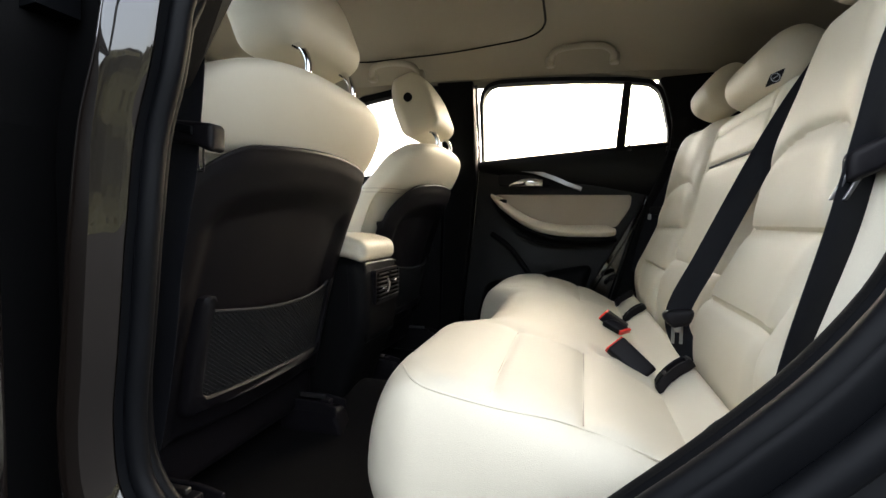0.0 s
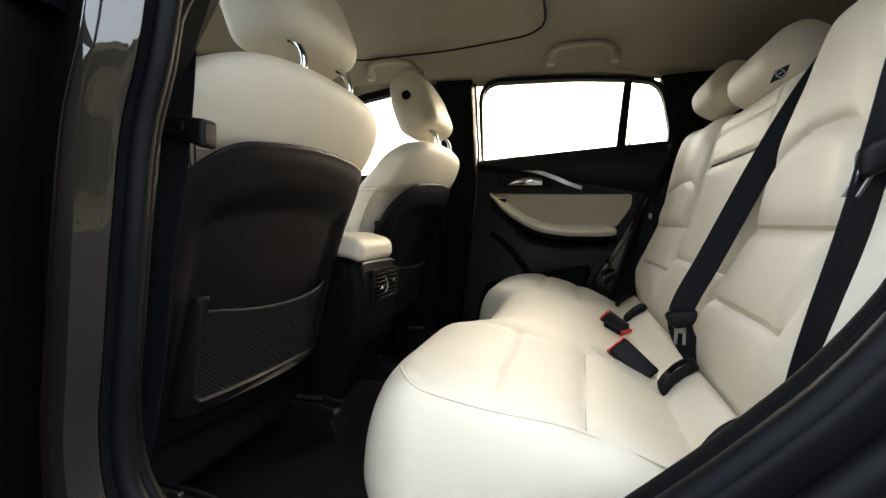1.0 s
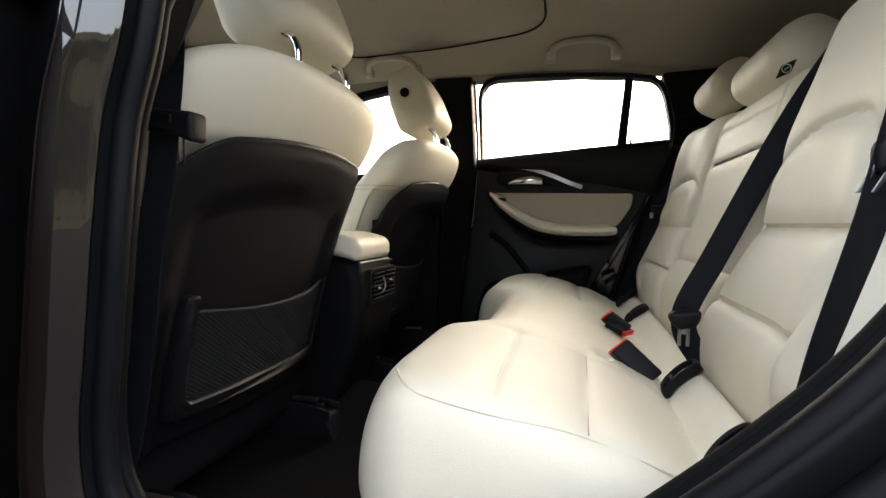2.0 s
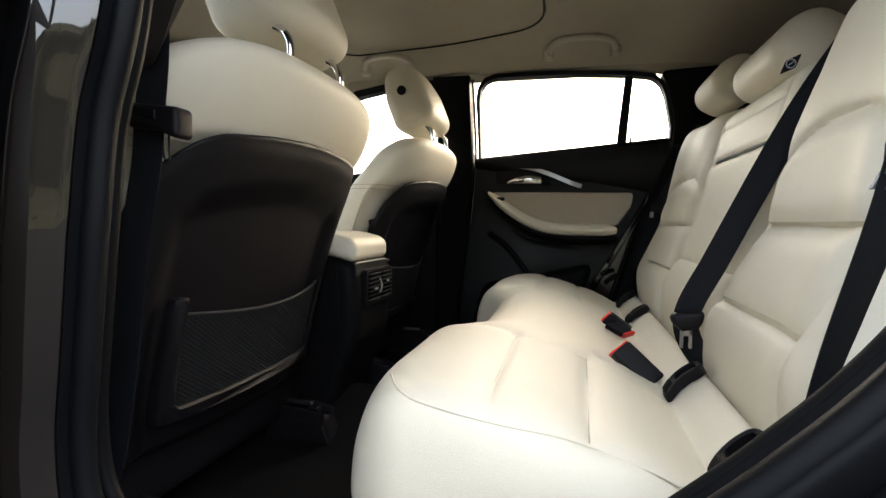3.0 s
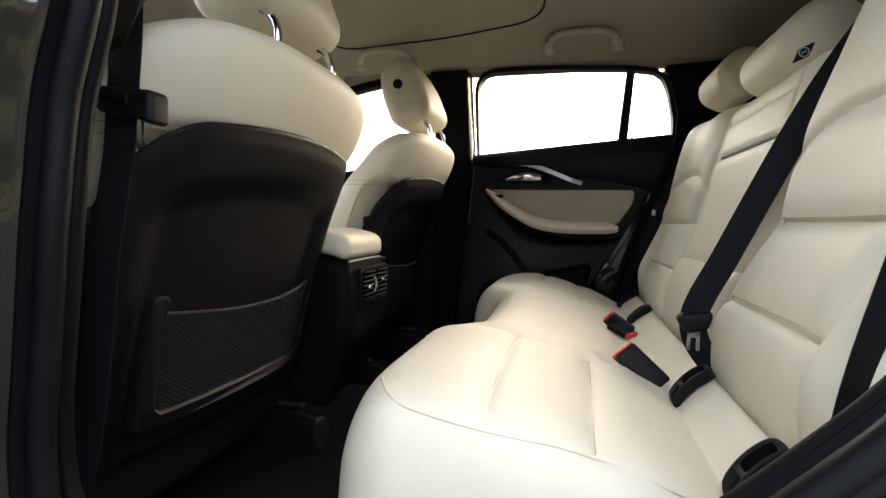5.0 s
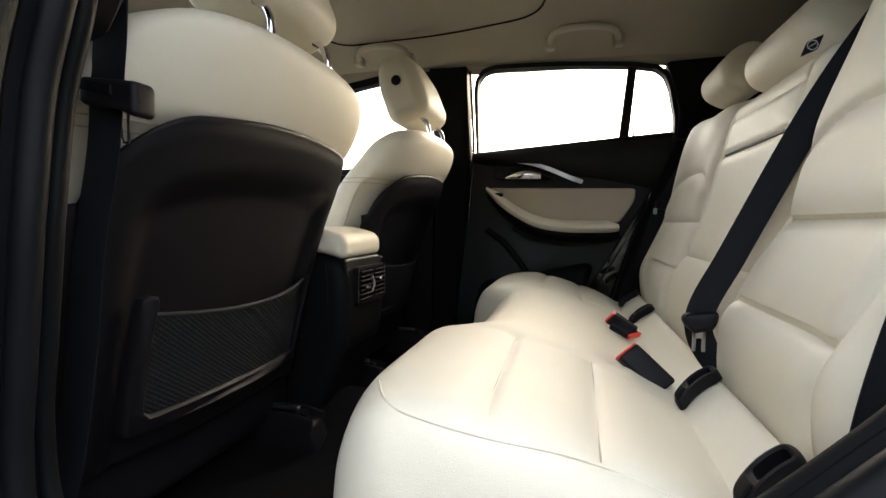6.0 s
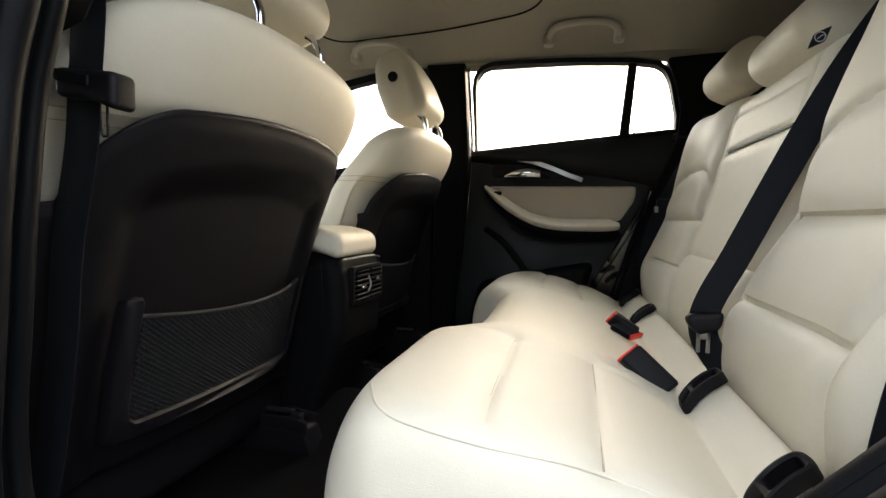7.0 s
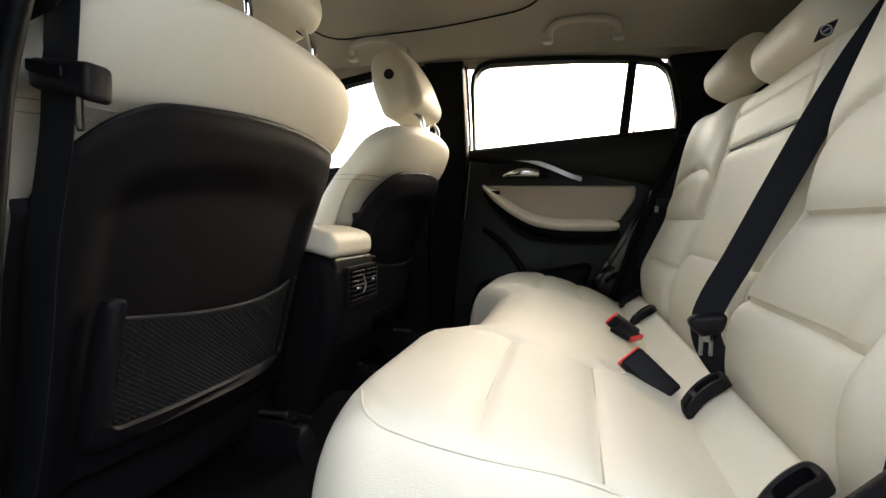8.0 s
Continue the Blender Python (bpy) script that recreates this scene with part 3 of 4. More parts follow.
def seat_back(u, v):
    z = 0.60 + (1.094 - 0.60) * (1 - (1 - v) ** 1.7)
    hw, xr, xf = back_at(z)
    w = 2 * math.pi * u
    c, s = math.cos(w), math.sin(w)
    k = REAR if s > 0 else POW
    inset = 0.032 * ease(0.975, 0.93, z) * (s > 0) * min(1.0, abs(s) * 3)
    wing = 1 + 0.07 * ease(0.2, -0.8, s) * ease(0.98, 0.85, z)
    return (xr + xf) / 2 + (xr - xf) / 2 * math.copysign(abs(s) ** (2 / k), s) - inset, wing * hw * math.copysign(abs(c) ** (2 / k), c), z


def shell_top(dy):
    return 0.980 - 0.016 * (dy / 0.2) ** 2 - 0.085 * (1 - math.sqrt(1 - min(1.0, max(0.0, (abs(dy) - 0.163) / 0.082)) ** 2))


def shell(u, v):
    a = math.sin((u - 0.5) * math.pi) * 0.96
    z = 0.56
    for _ in range(6):
        zt = shell_top(a * back_at(z)[0])
        z = 0.56 + (zt - 0.56) * v
    dy = a * back_at(z)[0]
    depth = 0.022 * ease(0.215, 0.165, abs(dy)) * ease(0.935 - 1.2 * abs(dy) ** 2.2, 0.885 - 1.2 * abs(dy) ** 2.2, z)
    lip = 0.010 * (1 - ease(0.94, 1.0, v) * 0.6)
    return rear_x(dy, z) + lip - depth, dy * 1.015, z


def net_point(a, b):
    """a across, b up the net, both 0 to 1."""
    dy = -0.163 + 0.358 * a
    z = 0.618 + b * (0.126 + 0.002 * a - 0.014 * math.sin(math.pi * a))
    return rear_x(min(abs(dy), 0.2), z) + 0.007 + 0.012 * math.sin(math.pi * a) * (0.4 + 0.6 * b), dy, z


def front_seat(at_y, label):
    seat = thing("front_seat", label, "car seat", "front seats", at=(0, at_y, 0))
    part("backrest", grid(seat_back, 72, 60, True), LEATHER, seat, "beige leather backrest")
    sh = part("back_shell", grid(shell, 120, 80), BLACK, seat, "black plastic seat back shell")
    sol = sh.modifiers.new("thickness", "SOLIDIFY")
    sol.thickness, sol.offset = 0.005, -1
    part("cushion", rbox((-1.22, -0.25, 0.60), (-0.74, 0.25, 0.74), 0.06, 0.03), LEATHER, seat, "beige leather seat cushion")
    part("seat_base", rbox((-1.15, -0.24, 0.47), (-0.72, 0.24, 0.61), 0.02, 0.05), BLACK, seat, "black seat base")
    for dy in (-0.19, 0.19):
        part("seat_rail", rbox((-1.2, dy - 0.018, 0.425), (-0.72, dy + 0.018, 0.480), 0.005, 0.05), BLACK, seat)
        part("slide_bar", rbox((-1.0, dy - 0.006, 0.500), (-0.665, dy + 0.004, 0.5075), 0.002, 0.05), GREY, seat, "bare metal slide bar")
        cover = part("rail_cover", rbox((-0.755, dy - 0.026, 0.425), (-0.632, dy + 0.026, 0.484), 0.008, 0.012, lambda x, y, z: (x + 0.022 * (0.484 - z) / 0.06 * ease(-0.70, -0.63, x), y, z)), BLACK, seat, "black plastic rail end cover")
        part("flange", rbox((-0.765, dy - 0.036, 0.423), (-0.600, dy + 0.036, 0.430), 0.003, 0.02), BLACK, cover)
        for side in (-1, 1):
            part("side_wall", rbox((-0.760, dy + side * 0.022 - 0.004, 0.478), (-0.628, dy + side * 0.022 + 0.004, 0.502), 0.003, 0.02, lambda x, y, z: (x, y, z - 0.008 * ease(-0.67, -0.63, x))), BLACK, cover)
        part("stop", rbox((-0.672, dy - 0.010, 0.482), (-0.650, dy + 0.010, 0.500), 0.004, 0.02), BLACK, cover)
    head = part("headrest", rbox((-0.058, -0.122, -0.09), (0.055, 0.122, 0.09), 0.036, 0.012, lambda x, y, z: (x * (1 - 0.25 * ease(0.0, 0.09, z)) + 0.008 * (1 - (y / 0.115) ** 2) * (x > 0), y * (1 - 0.10 * ease(-0.02, 0.09, z)), z), 7), LEATHER, seat, "beige leather headrest")
    head.matrix_basis = pose(-0.625, 0, 1.204, 0, -22, 0)
    button = part("button", tube([(0.0, -0.119, 0.012), (0.0, -0.1245, 0.012)], 0.0125, 20), BLACK, head, "round black adjuster button")
    seam = part("seam", tube(smooth([(0.052, -0.10, -0.035), (0.060, 0.0, -0.045), (0.052, 0.10, -0.035)], 20), 0.0012, 6), SEAM, head)
    part("seam", tube(smooth([(0.0595, 0.0, -0.045), (0.060, 0.0, 0.02), (0.045, 0, 0.07)], 20), 0.0012, 6), SEAM, head)
    for dy in (-0.075, 0.075):
        part("post", tube(smooth([(-0.566, dy, 1.04), (-0.556, dy, 1.077), (-0.555, dy, 1.104), (-0.567, dy, 1.124), (-0.602, dy, 1.140)], 20), 0.0058, 12), CHROME, seat, "chrome headrest post")
        part("post_collar", tube([(-0.563, dy, 1.066), (-0.558, dy, 1.083)], [0.014, 0.012], 16), BLACK, seat)
        part("post_slot", rbox((-0.602, dy - 0.009, 1.126), (-0.574, dy + 0.009, 1.134), 0.005, 0.02), BLACK, seat)
    for dz in (0.0, 0.010):
        side = [seat_back(u, (1 - (1 - (0.945 + dz - 0.60) / 0.494) ** (1 / 1.7))) for u in np.linspace(0.36, 0.62, 24)]
        part("seam", tube([(p[0] - 0.0, p[1] * 1.001, p[2]) for p in side], 0.0009, 5), SEAM, seat)
    bezel = round_loop([(-0.180, 0.768), (-0.180, 0.596), (0.212, 0.596), (0.219, 0.754), (0.200, 0.754), (0.188, 0.618), (-0.156, 0.618), (-0.158, 0.768)], 0.012)
    part("net_frame", plate(resample(bezel, 160), lambda a, b, d: (rear_x(a, b) + 0.018 - d, a, b), 0.016, 0.004), BLACK, seat, "black pocket frame")
    strands = []
    for k in range(-20, 40):
        for sg in (1, -1):
            pts = []
            for i in range(25):
                a = (k / 39 + sg * 0.5 * (i / 24)) if sg > 0 else (k / 39 + 0.5 - 0.5 * (i / 24))
                b = i / 24
                if 0 <= a <= 1:
                    pts.append(np.array(net_point(a, b)) + np.array((-0.0006 * sg, 0, 0)))
            if len(pts) > 2:
                strands.append(tube(pts, 0.0013, 5))
    part("net", both(*strands), NET, seat, "black elastic map net")["kind"] = "stuff"
    part("net_hem", tube([net_point(i / 30, 1.0) for i in range(31)], 0.003, 8), NET, seat)
    return seat


front_seat(-0.338, "driver's seat in beige leather with black back shell")
front_seat(0.376, "passenger seat in beige leather with black back shell")

# ---- centre console ----
console = thing("centre_console", "black centre console with rear vents and beige lid", "console")
part("body", rbox((-1.10, -0.090, 0.44), (-0.600, 0.120, 0.785), 0.028, 0.02, lambda x, y, z: (x - (0.06 * ease(0.66, 0.44, z) + 0.012 * ease(0.72, 0.785, z)) * (x > -0.8), y * (1 - 0.12 * ease(0.7, 0.44, z)), z), 5), SOFT_BLACK, console)
part("armrest_lid", rbox((-0.95, -0.088, 0.792), (-0.606, 0.108, 0.842), 0.020, 0.015, lambda x, y, z: (x, y, z - 0.016 * ease(-0.68, -0.59, x)), 6), LEATHER, console, "beige leather armrest lid")
part("seam", tube(smooth([(-0.640, -0.086, 0.60), (-0.640, -0.0905, 0.70), (-0.645, -0.0905, 0.775)], 16), 0.0006, 6), BLACK, console)
part("rear_panel", plate(round_loop([(-0.072, 0.60), (-0.076, 0.780), (0.108, 0.780), (0.104, 0.60)], 0.014), lambda a, b, d: (-0.5975 - d - 0.012 * ease(0.72, 0.785, b) - 0.06 * ease(0.66, 0.44, b), a, b), 0.008, 0.003), DOOR_BLACK, console, "satin black rear panel")
part("vent_frame", ring(round_loop([(-0.050, 0.684), (-0.050, 0.762), (0.100, 0.762), (0.100, 0.684)], 0.008), round_loop([(-0.044, 0.690), (-0.044, 0.757), (0.094, 0.757), (0.094, 0.690)], 0.006), lambda a, b, d: (-0.594 - d, a, b), 0.012), BLACK, console)
part("vent_well", rbox((-0.605, -0.046, 0.687), (-0.5965, 0.096, 0.760), 0.001, 0.1), CARPET, console)
for y0, y1 in ((-0.042, 0.021), (0.029, 0.092)):
    for i in range(7):
        z = 0.693 + i * 0.0094
        part("slat", rbox((-0.602, y0, z), (-0.589, y1, z + 0.0032), 0.001, 0.1, lambda x, y, zz: (x, y, zz + 0.25 * (x + 0.595))), DOOR_BLACK, console)
part("vent_knob", both(rbox((-0.592, -0.024, 0.716), (-0.584, 0.0, 0.723), 0.003, 0.02)), CHROME, console, "small chrome vent knob")
part("vent_knob", both(rbox((-0.592, 0.050, 0.727), (-0.584, 0.072, 0.734), 0.003, 0.02)), CHROME, console, "small chrome vent knob")
part("vent_bar", tube(smooth([(-0.594, 0.025, 0.705), (-0.590, 0.027, 0.722), (-0.594, 0.025, 0.738)], 12), 0.002, 8), ALU, console)
part("socket", rbox((-0.655, -0.055, 0.565), (-0.632, -0.028, 0.595), 0.004, 0.02), BLACK, console)
part("symbol", rbox((-0.634, -0.046, 0.576), (-0.6315, -0.040, 0.586), 0.0005, 0.02), PALE, console)

# ---- rear bench ----
bench = thing("rear_bench", "beige leather rear bench with split backrest", "car seat")
BASE_X = [(0.55, 0.035), (0.62, 0.028), (0.68, 0.020), (0.74, 0.024), (0.80, 0.046), (0.87, 0.070), (0.94, 0.085), (1.0, 0.094), (1.08, 0.108), (1.14, 0.130), (1.2, 0.17)]


def base_x(z):
    return float(curve(BASE_X, z))


INSERT = [(-0.195, 0.54), (-0.195, 0.67), (-0.20, 0.76), (-0.235, 0.83), (-0.262, 0.90), (-0.262, 0.935), (-0.295, 0.970), (-0.345, 0.984), (-0.40, 0.990), (-0.47, 0.984), (-0.515, 0.965), (-0.545, 0.92), (-0.545, 0.868), (-0.522, 0.80), (-0.508, 0.76), (-0.485, 0.69), (-0.485, 0.54)]
INSERT = [tuple(p) for p in smooth(INSERT, 56)]


def back_front(y, z, side):
    """Offset of the padding at (y, z): seams sunk, panels swelling."""
    ay = -abs(y)
    d = line_dist((ay, z), INSERT)
    off = 0.005 * dent(d, 0.006) + 0.003 * dent(d, 0.016)
    inner = inside((ay, z), INSERT)
    if inner:
        for zz in (0.762, 0.868):
            off += 0.009 * dent(z - zz, 0.004) + 0.006 * dent(z - zz, 0.018)
        off -= 0.005 * ease(0.0, 0.03, d)
    off += (0.060 * ease(0.285, 0.19, abs(y)) * ease(0.74, 1.0, z) + 0.055 * ease(0.36, 0.20, abs(y)) * ease(0.95, 1.14, z))
    off -= 0.016 * dent(abs(y) - 0.53, 0.05) * ease(0.62, 0.75, z)
    return off


def outer(side):
    def fn(x, y, z):
        f = ease(0.09, 0.03, x)
        return x + base_x(z) + (0.05 * (z - 0.66) if side > 0 else 0) + f * back_front(y, z, side), y, z
    return fn


part("backrest", rbox((0.0, -0.595, 0.58), (0.13, -0.185, 1.145), 0.03, 0.005, outer(-1), 5), LEATHER, bench, "beige leather outer backrest")
part("backrest", rbox((0.0, 0.228, 0.58), (0.13, 0.595, 1.145), 0.03, 0.008, outer(1), 5), LEATHER, bench, "beige leather outer backrest")


def middle(x, y, z):
    f = ease(0.09, 0.03, x)
    off = 0.008 + 0.006 * dent(z - 0.795, 0.005) + 0.004 * dent(z - 0.795, 0.02)
    off += (0.007 * dent(z - 1.005, 0.005) + 0.004 * dent(z - 1.075, 0.005)) * (-0.14 < y < 0.195)
    off += 0.005 * dent(abs(y - 0.0275) - 0.1675, 0.004) * (z > 0.80) - 0.004 * ease(1.005, 0.98, z)
    return x + base_x(z) + 0.05 * (z - 0.66) + f * off, y, z


part("backrest_middle", rbox((0.0, -0.185, 0.58), (0.12, 0.226, 1.115), 0.022, 0.006, middle, 5), LEATHER, bench, "beige leather middle backrest with folded armrest")
# black strip gives the shade in the slit over the folded armrest
part("armrest_gap_shade", ribbon([(base_x(1.005) + 0.029, -0.13, 1.006), (base_x(1.005) + 0.029, 0.0, 1.006), (base_x(1.005) + 0.029, 0.19, 1.006)], [(0, 0, 1)], 0.004, 0.003), BLACK, bench)

SIDE_SEAM = [(-0.371, -0.503, 0.697), (-0.343, -0.562, 0.703), (-0.326, -0.578, 0.700), (-0.308, -0.585, 0.698), (-0.272, -0.589, 0.693), (-0.235, -0.587, 0.687), (-0.184, -0.581, 0.680), (-0.145, -0.575, 0.669), (-0.10, -0.576, 0.655), (-0.05, -0.580, 0.640), (0.0, -0.585, 0.642)]
CUSHION_SEAMS = [[(-0.255, -0.265), (-0.256, -0.40), (-0.252, -0.57)], [(-0.34, -0.235), (-0.245, -0.272), (-0.155, -0.270), (-0.10, -0.285), (-0.05, -0.30)], [(-0.152, -0.265), (-0.154, -0.40), (-0.157, -0.57)], [(-0.044, -0.30), (-0.044, -0.45), (-0.044, -0.58)]]
TOP_Z = [(-0.45, 0.676), (-0.36, 0.704), (-0.28, 0.708), (-0.20, 0.692), (-0.12, 0.668), (-0.07, 0.645), (-0.045, 0.636), (-0.02, 0.650), (0.004, 0.661), (0.016, 0.654), (0.030, 0.628), (0.08, 0.60)]


def cushion(x, y, z):
    ay = -abs(y)
    top = ease(0.60, 0.655, z)
    rise = float(curve(TOP_Z, x)) - 0.662 - 0.004 * dent(abs(y), 0.10) * ease(-0.1, -0.3, x)
    off = 0.0
    for i, ln in enumerate(CUSHION_SEAMS):
        d = line_dist((x, ay), ln)
        off += (0.0035 if i in (0, 2) else 0.0015) * dent(d, 0.005) + 0.003 * dent(d, 0.018)
    off += 0.0015 * dent(line_dist((x, ay), [(p[0], p[1]) for p in SIDE_SEAM]), 0.006)
    off += 0.016 * dent(math.hypot(x + 0.121, (y + 0.236) * 0.8), 0.013)
    dip = 0.006 * dent(abs(y) - 0.40, 0.10) * dent(x + 0.2, 0.12)
    bulge = 0.012 * math.sin(math.pi * min(max((z - 0.44) / 0.24, 0), 1)) * ease(-0.30, -0.38, x)
    xx = x - bulge + 0.05 * ease(0.60, 0.45, z) * ease(-0.2, -0.4, x)
    round_y = 0.06 * ease(0.27, 0.16, abs(y)) * ease(-0.20, -0.38, x)
    rise -= 0.006 * ease(0.27, 0.16, abs(y)) * ease(-0.15, -0.3, x)
    round_y += 0.042 * max(0.0, (abs(y) - 0.42) / 0.185) ** 2.2 * ease(-0.2, -0.4, x)
    return xx + round_y, y, z + top * (rise - off - dip)


part("cushion", rbox((-0.405, -0.605, 0.44), (0.06, 0.605, 0.662), 0.05, 0.006, cushion, 6), LEATHER, bench, "beige leather bench cushion")


def cushion_top(x, y, lift=0.0):
    return cushion(x, y, 0.662)[2] + lift


for sgn in (-1, 1):
    for ln in (CUSHION_SEAMS[0], CUSHION_SEAMS[2]):
        part("seam", tube([(a, sgn * -b, cushion_top(a, b, 0.0002)) for a, b in smooth(ln, 30)], 0.0009, 5), SEAM, bench)


part("side_seam", tube(smooth(SIDE_SEAM, 60), 0.0014, 6), LEATHER, bench, "stitched side seam")


def rear_headrest(y, w, z, x):
    h = part("headrest", rbox((-0.055, -w, -0.055), (0.055, w, 0.055), 0.045, 0.012, lambda a, b, c: (a * (1 - 0.2 * ease(-0.02, 0.055, c)), b, c), 6), LEATHER, bench, "beige leather rear headrest")
    h.matrix_basis = pose(x, y, z, 0, 28, 0)


rear_headrest(0.375, 0.12, 1.215, 0.188)
rear_headrest(0.0, 0.135, 1.160, 0.182)
rear_headrest(-0.375, 0.12, 1.225, 0.178)

# isofix covers
for sy in (-0.522, -0.284, 0.232, 0.487):
    cover = thing("anchor_cover", "black plastic child seat anchor cover in the bench", "anchor cover", "anchor covers", at=(-0.020, sy, 0.652))

    def lie(a, b, c):
        """Along the slope of the bench: a runs up to the back, b across, c out of it."""
        arch = 0.010 * (1 - (a / 0.045) ** 2)
        return a * 0.64 - (c + arch) * 0.50, b + 0.30 * a - (c + arch) * 0.12, a * 0.50 + (c + arch) * 0.80

    rim = round_loop([(-0.042, -0.016), (-0.042, 0.016), (0.040, 0.016), (0.040, -0.016)], 0.013, 6)
    hole = round_loop([(-0.012, -0.009), (-0.012, 0.009), (0.031, 0.009), (0.031, -0.009)], 0.006, 6)
    o, h = resample(rim, 48), resample(hole, 48)
    lips = [(o, -0.008), (o, 0.003), ([p * 0.95 for p in o], 0.006), ([q * 0.4 + p * 0.6 for p, q in zip(h, o)], 0.007), (h, 0.005), (h, -0.012)]
    vs = [lie(p[0], p[1], c) for lp, c in lips for p in lp]
    fs = [(j * 48 + i, j * 48 + (i + 1) % 48, (j + 1) * 48 + (i + 1) % 48, (j + 1) * 48 + i) for j in range(len(lips) - 1) for i in range(48)]
    part("rim", (vs, fs + [tuple(240 + i for i in range(48))]), BLACK, cover)
    part("tab", both(([lie(*p) for p in rbox((-0.038, -0.010, 0.003), (-0.018, 0.010, 0.0095), 0.003, 0.006)[0]], rbox((-0.038, -0.010, 0.003), (-0.018, 0.010, 0.0095), 0.003, 0.006)[1])), SOFT_BLACK, cover)


# ---- belts ----
def buckle(mid, wide, axis, label, length=0.07, half=0.0175):
    """mid: the middle of the release button's edge; wide, axis: across the broad face and down the body."""
    b = thing("belt_buckle", label, "belt buckle", "belt buckles", at=mid)
    u, w = Vector(wide).normalized(), Vector(axis).normalized()
    n = u.cross(w).normalized()
    m = Matrix((u, w, n)).transposed().to_4x4()
    part("body", moved(rbox((-half, 0.0, -0.011), (half, length, 0.011), 0.005, 0.012, lambda x, y, z: (x * (1 - 1.5 * y), y, z)), m), BLACK, b)
    part("button", moved(rbox((0.001 - half, -0.002, -0.008), (half - 0.001, 0.004, 0.0118), 0.002, 0.012), m), RED, b, "red release button")
    return b


buckle((-0.103, -0.226, 0.679), (0.029, 0.0154, 0.022), (0.60, -0.20, -0.50), "black belt buckle with red button in the bench")
buckle((-0.107, 0.010, 0.685), (0.018, -0.007, 0.020), (0.66, -0.10, -0.42), "black belt buckle with red button in the bench", 0.05, 0.013)
buckle((-0.066, -0.012, 0.655), (0.020, 0.006, 0.006), (-0.60, 0.15, 0.30), "black belt buckle lying with its red button rearward", 0.04, 0.012)

centre_belt = thing("seat_belt", "black middle seat belt across the backrest", "seat belt", "seat belts")
part("webbing", ribbon([(0.228, -0.215, 1.19), (0.182, -0.222, 1.127), (0.140, -0.222, 1.058), (0.101, -0.222, 0.982), (0.026, -0.222, 0.817), (-0.008, -0.220, 0.739), (-0.004, -0.218, 0.70), (0.03, -0.215, 0.650)], [(0.94, -0.30, 0.25)], 0.0355, n=60), WEB, centre_belt)
part("tongue", rbox((-0.034, -0.236, 0.716), (0.012, -0.214, 0.743), 0.008, 0.006, lambda x, y, z: (x * (1 - 0.45 * ease(0.735, 0.712, z)) + 0.002, y, z + 0.15 * x)), BLACK, centre_belt, "black belt tongue")
part("latch_plate", both(rbox((-0.018, -0.229, 0.687), (-0.013, -0.2265, 0.718), 0.001, 0.02), rbox((-0.006, -0.229, 0.687), (-0.001, -0.2265, 0.718), 0.001, 0.02), rbox((-0.018, -0.229, 0.705), (-0.001, -0.2265, 0.718), 0.001, 0.02)), ALU, centre_belt, "bare metal latch plate")
part("belt_guide", rbox((0.112, -0.182, 1.096), (0.132, -0.177, 1.116), 0.002, 0.02, lambda x, y, z: (x + 0.35 * (z - 1.1), y, z + 0.45 * (x - 0.12))), BLACK, centre_belt, "small black tag with a pale ring")
part("ring", tube([(0.1235 + 0.0062 * math.cos(w), -0.1825, 1.107 + 0.0062 * math.sin(w)) for w in np.linspace(0, 2 * math.pi, 24, endpoint=False)], 0.0008, 6, True), PALE, bpy.data.objects["belt_guide"])
part("ring", tube([(0.1235 + 0.004 * math.cos(w), -0.1825, 1.107 + 0.004 * math.sin(w)) for w in (0.6, 3.74)], 0.0007, 6), PALE, bpy.data.objects["belt_guide"])

near_belt = thing("seat_belt", "black outer seat belt beside the backrest", "seat belt", "seat belts")
part("webbing", ribbon([(0.13, -0.570, 1.15), (0.088, -0.572, 1.03), (0.071, -0.575, 0.953), (0.055, -0.577, 0.877), (0.025, -0.580, 0.756), (0.008, -0.585, 0.66)], [(0.90, 0.44, 0)], 0.046), WEB, near_belt)
part("tongue", rbox((0.046, -0.592, 0.922), (0.098, -0.574, 0.950), 0.007, 0.008, lambda x, y, z: (x, y, z + 0.5 * (x - 0.07))), BLACK, near_belt, "black belt tongue")
part("latch_plate", both(rbox((0.036, -0.586, 0.898), (0.040, -0.583, 0.928), 0.001, 0.02, lambda x, y, z: (x + 0.5 * (z - 0.9), y, z)), rbox((0.046, -0.586, 0.898), (0.050, -0.583, 0.928), 0.001, 0.02, lambda x, y, z: (x + 0.5 * (z - 0.9), y, z))), GREY, near_belt, "bare metal latch plate")
far_belt = thing("seat_belt", "black outer seat belt beside the far backrest", "seat belt", "seat belts")
part("webbing", ribbon([(0.19, 0.60, 1.16), (0.15, 0.61, 1.06), (0.105, 0.615, 0.97), (0.06, 0.62, 0.86), (0.03, 0.62, 0.72)], [(0.9, -0.4, 0)], 0.046), WEB, far_belt)
part("tongue", rbox((0.055, 0.600, 0.905), (0.095, 0.612, 0.93), 0.005, 0.01), BLACK, far_belt)
part("latch_plate", rbox((0.050, 0.601, 0.890), (0.060, 0.604, 0.908), 0.0008, 0.02), GREY, far_belt, "bare metal latch plate")
front_belt = thing("seat_belt", "black front seat belt hanging at the b pillar", "seat belt", "seat belts")
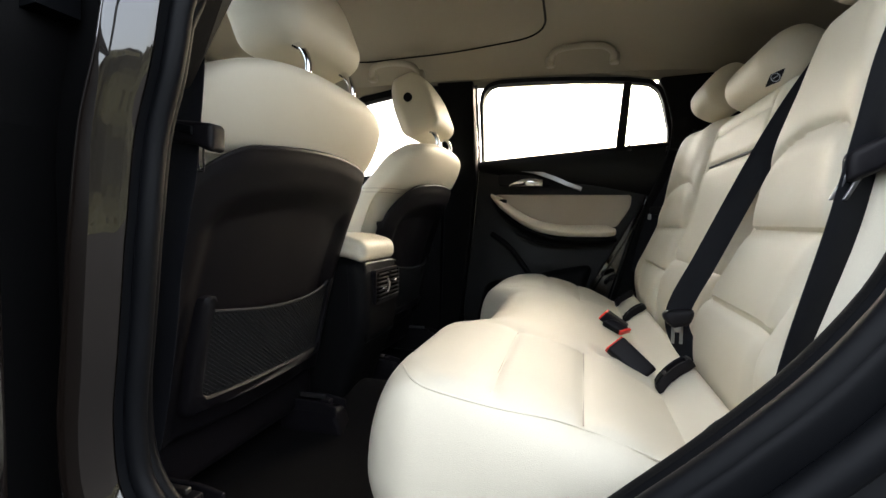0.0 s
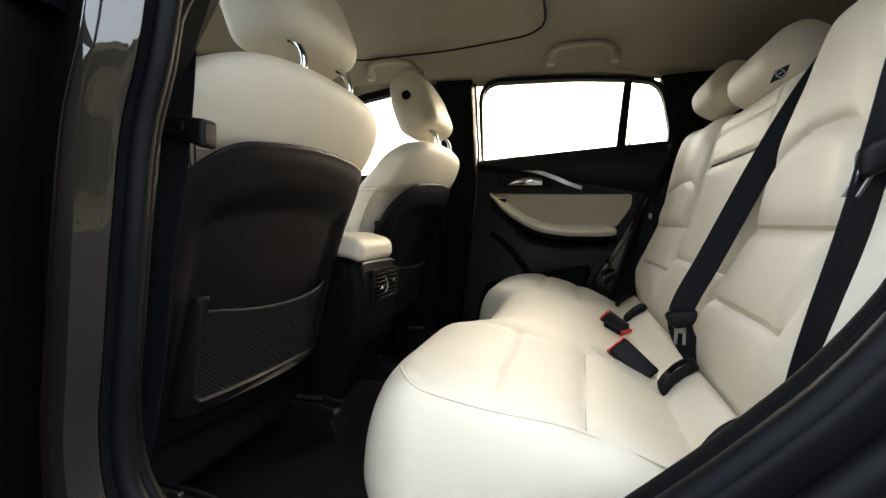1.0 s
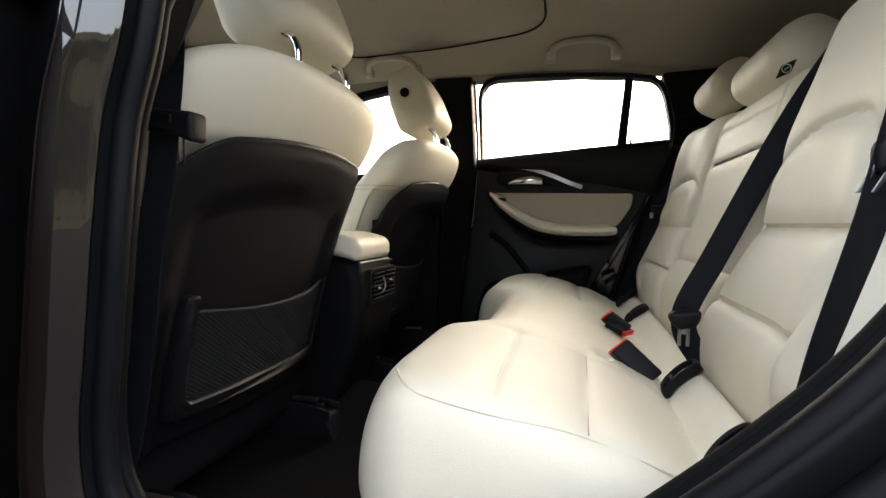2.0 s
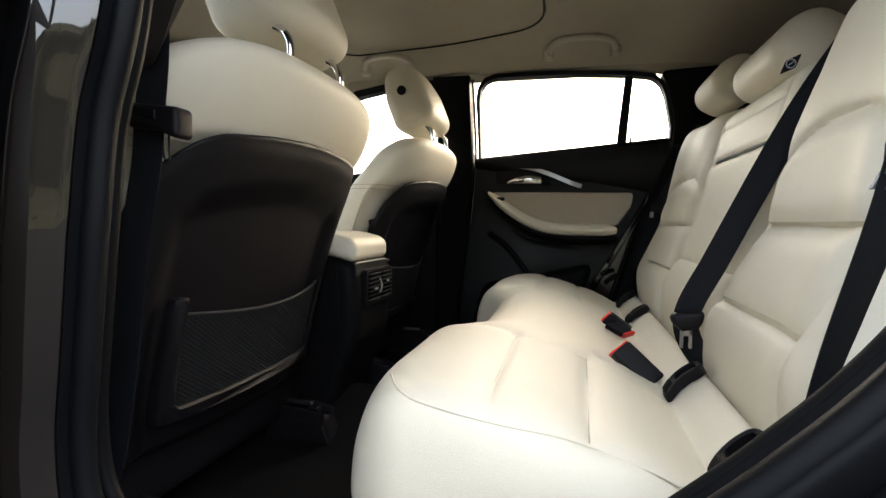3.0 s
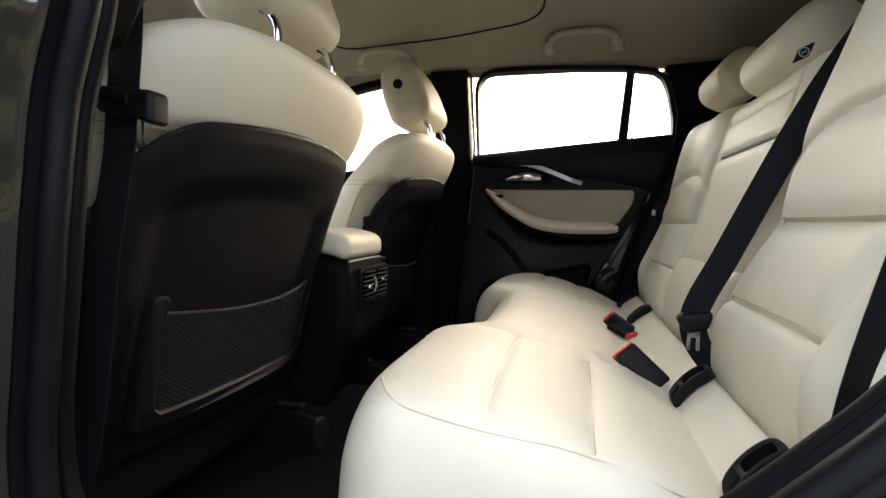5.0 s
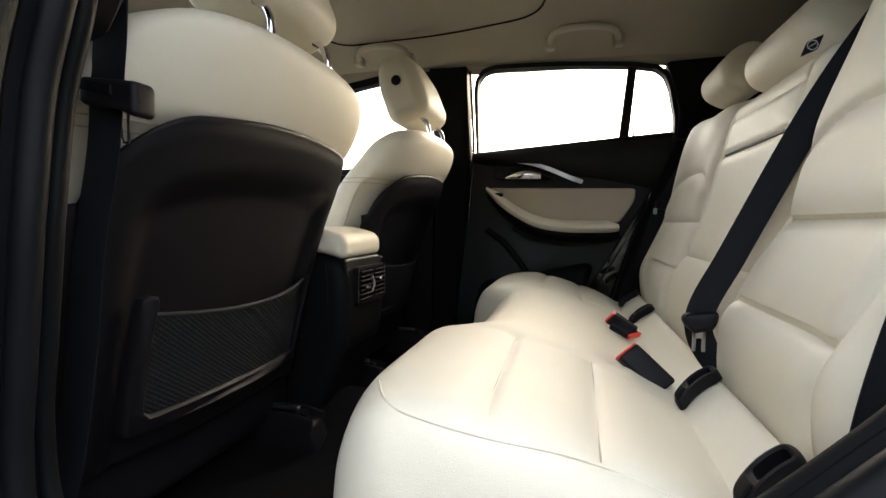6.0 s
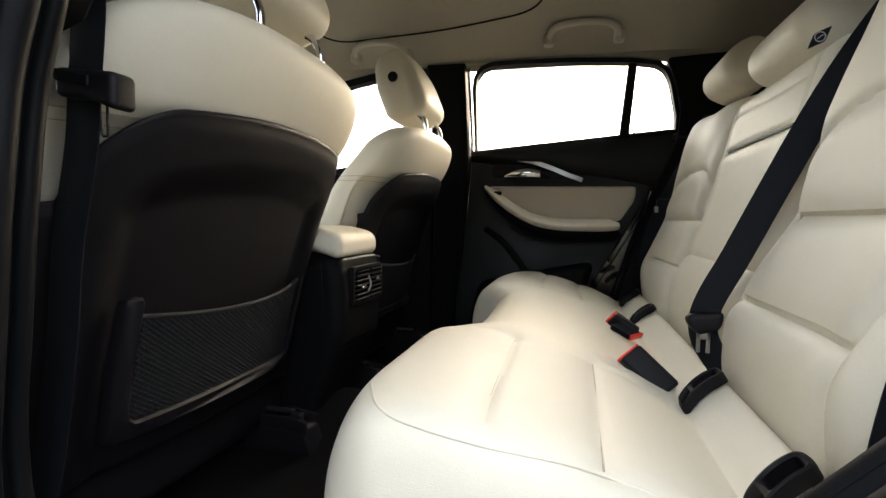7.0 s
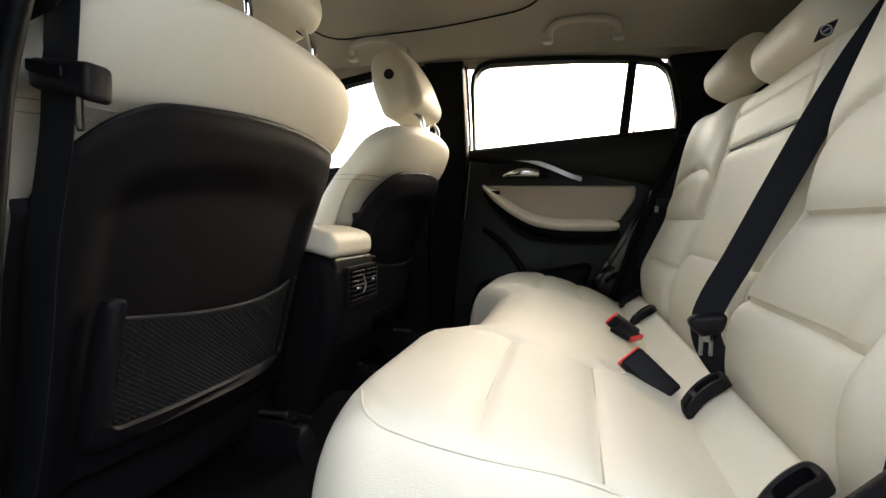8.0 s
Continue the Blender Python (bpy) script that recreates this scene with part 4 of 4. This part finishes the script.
part("webbing", ribbon([(-0.585, -0.606, 1.16), (-0.592, -0.603, 1.03), (-0.598, -0.602, 0.98), (-0.606, -0.600, 0.92), (-0.625, -0.600, 0.827), (-0.637, -0.598, 0.739), (-0.655, -0.60, 0.62), (-0.67, -0.62, 0.50)], [(1.0, -0.10, 0)], 0.042), WEB, front_belt)
part("tongue", rbox((-0.617, -0.616, 0.955), (-0.554, -0.590, 0.980), 0.006, 0.006, lambda x, y, z: (x, y, z - 0.12 * (x + 0.585) - 0.006 * ease(-0.585, -0.555, x) * (z < 0.97))), BLACK, front_belt, "black belt tongue")
part("tongue_slot", rbox((-0.614, -0.6185, 0.965), (-0.577, -0.614, 0.975), 0.002, 0.01, lambda x, y, z: (x, y, z - 0.22 * (x + 0.585))), RUBBER, front_belt)
part("latch_plate", tube(smooth([(-0.586, -0.600, 0.957), (-0.584, -0.600, 0.935), (-0.582, -0.600, 0.926), (-0.577, -0.600, 0.926), (-0.577, -0.600, 0.940), (-0.577, -0.600, 0.957)], 16), 0.0012, 6), BLACK, front_belt, "slim latch plate")


# ---- grab handles ----
def grab_handle(x0, x1, y, z):
    g = thing("grab_handle", "beige plastic grab handle on the headliner", "grab handle", "grab handles")
    part("grip", tube(smooth([(x0, y + 0.01, z - 0.012), (x0 + 0.012, y - 0.018, z + 0.012), (x0 + 0.05, y - 0.03, z + 0.020), (x1 - 0.05, y - 0.03, z + 0.020), (x1 - 0.012, y - 0.018, z + 0.010), (x1, y + 0.01, z - 0.012)], 40), 0.0095, 10), HANDLE_BEIGE, g)
    for x in (x0, x1):
        part("mount", rbox((x - 0.014, y - 0.004, z - 0.022), (x + 0.014, y + 0.03, z + 0.008), 0.008, 0.01), HANDLE_BEIGE, g)


grab_handle(-0.258, -0.073, 0.480, 1.366)
grab_handle(-0.835, -0.670, 0.480, 1.352)

# ---- steering wheel ----
wheel = thing("steering_wheel", "black steering wheel before the driver's seat", "steering wheel", at=(-1.16, -0.36, 0.93))
TILT_WHEEL = pose(0, 0, 0, 0, 62, 0)
part("rim", moved(tube([(0.18 * math.cos(w), 0.185 * math.sin(w), 0) for w in np.linspace(0, 2 * math.pi, 48, endpoint=False)], 0.015, 10, True), TILT_WHEEL), BLACK, wheel)
part("hub", moved(rbox((-0.07, -0.08, -0.03), (0.07, 0.08, 0.02), 0.02, 0.02), TILT_WHEEL), BLACK, wheel)
for w in (0.0, math.pi / 2, -math.pi / 2):
    part("spoke", moved(tube([(0.05 * math.cos(w), 0.05 * math.sin(w), 0), (0.175 * math.cos(w), 0.18 * math.sin(w), 0)], 0.014, 8), TILT_WHEEL), ALU, wheel)
part("column", moved(tube([(0, 0, -0.02), (0, 0, -0.25)], 0.05, 14), TILT_WHEEL), BLACK, wheel)

# ---- sun visors ----
for y in (-0.36, 0.36):
    visor = thing("sun_visor", "beige sun visor folded up against the headliner", "sun visor", "sun visors")
    part("panel", rbox((-1.47, y - 0.17, 1.352), (-1.31, y + 0.17, 1.370), 0.009, 0.04, lambda x, yy, z: (x, yy, z + 0.10 * (x + 1.31) * 0.2)), FABRIC, visor)
    part("arm", tube([(-1.455, y - 0.19, 1.372), (-1.455, y + 0.19, 1.372)], 0.005, 8), BLACK, visor)

# ---- nose and wheels ----
part("nose", rbox((-2.78, -0.74, 0.30), (-1.80, 0.74, 0.82), 0.08, 0.08), PAINT, body, "brown painted nose")
for x in (-2.32, 0.72):
    for y in (-0.74, 0.74):
        w = thing("wheel", "black tyre on a grey alloy rim", "wheel", "wheels", at=(x, y, 0.325))
        part("tyre", grid(lambda u, v: ((0.325 - 0.075 * abs(2 * v - 1) ** 3) * math.cos(2 * math.pi * u), 0.22 * (v - 0.5), (0.325 - 0.075 * abs(2 * v - 1) ** 3) * math.sin(2 * math.pi * u)), 48, 14, True, True), RUBBER, w)
        part("rim", grid(lambda u, v: (0.23 * (1 - 0.15 * abs(2 * v - 1)) * math.cos(2 * math.pi * u), 0.226 * (v - 0.5), 0.23 * (1 - 0.15 * abs(2 * v - 1)) * math.sin(2 * math.pi * u)), 40, 6, True, True), GREY, w)
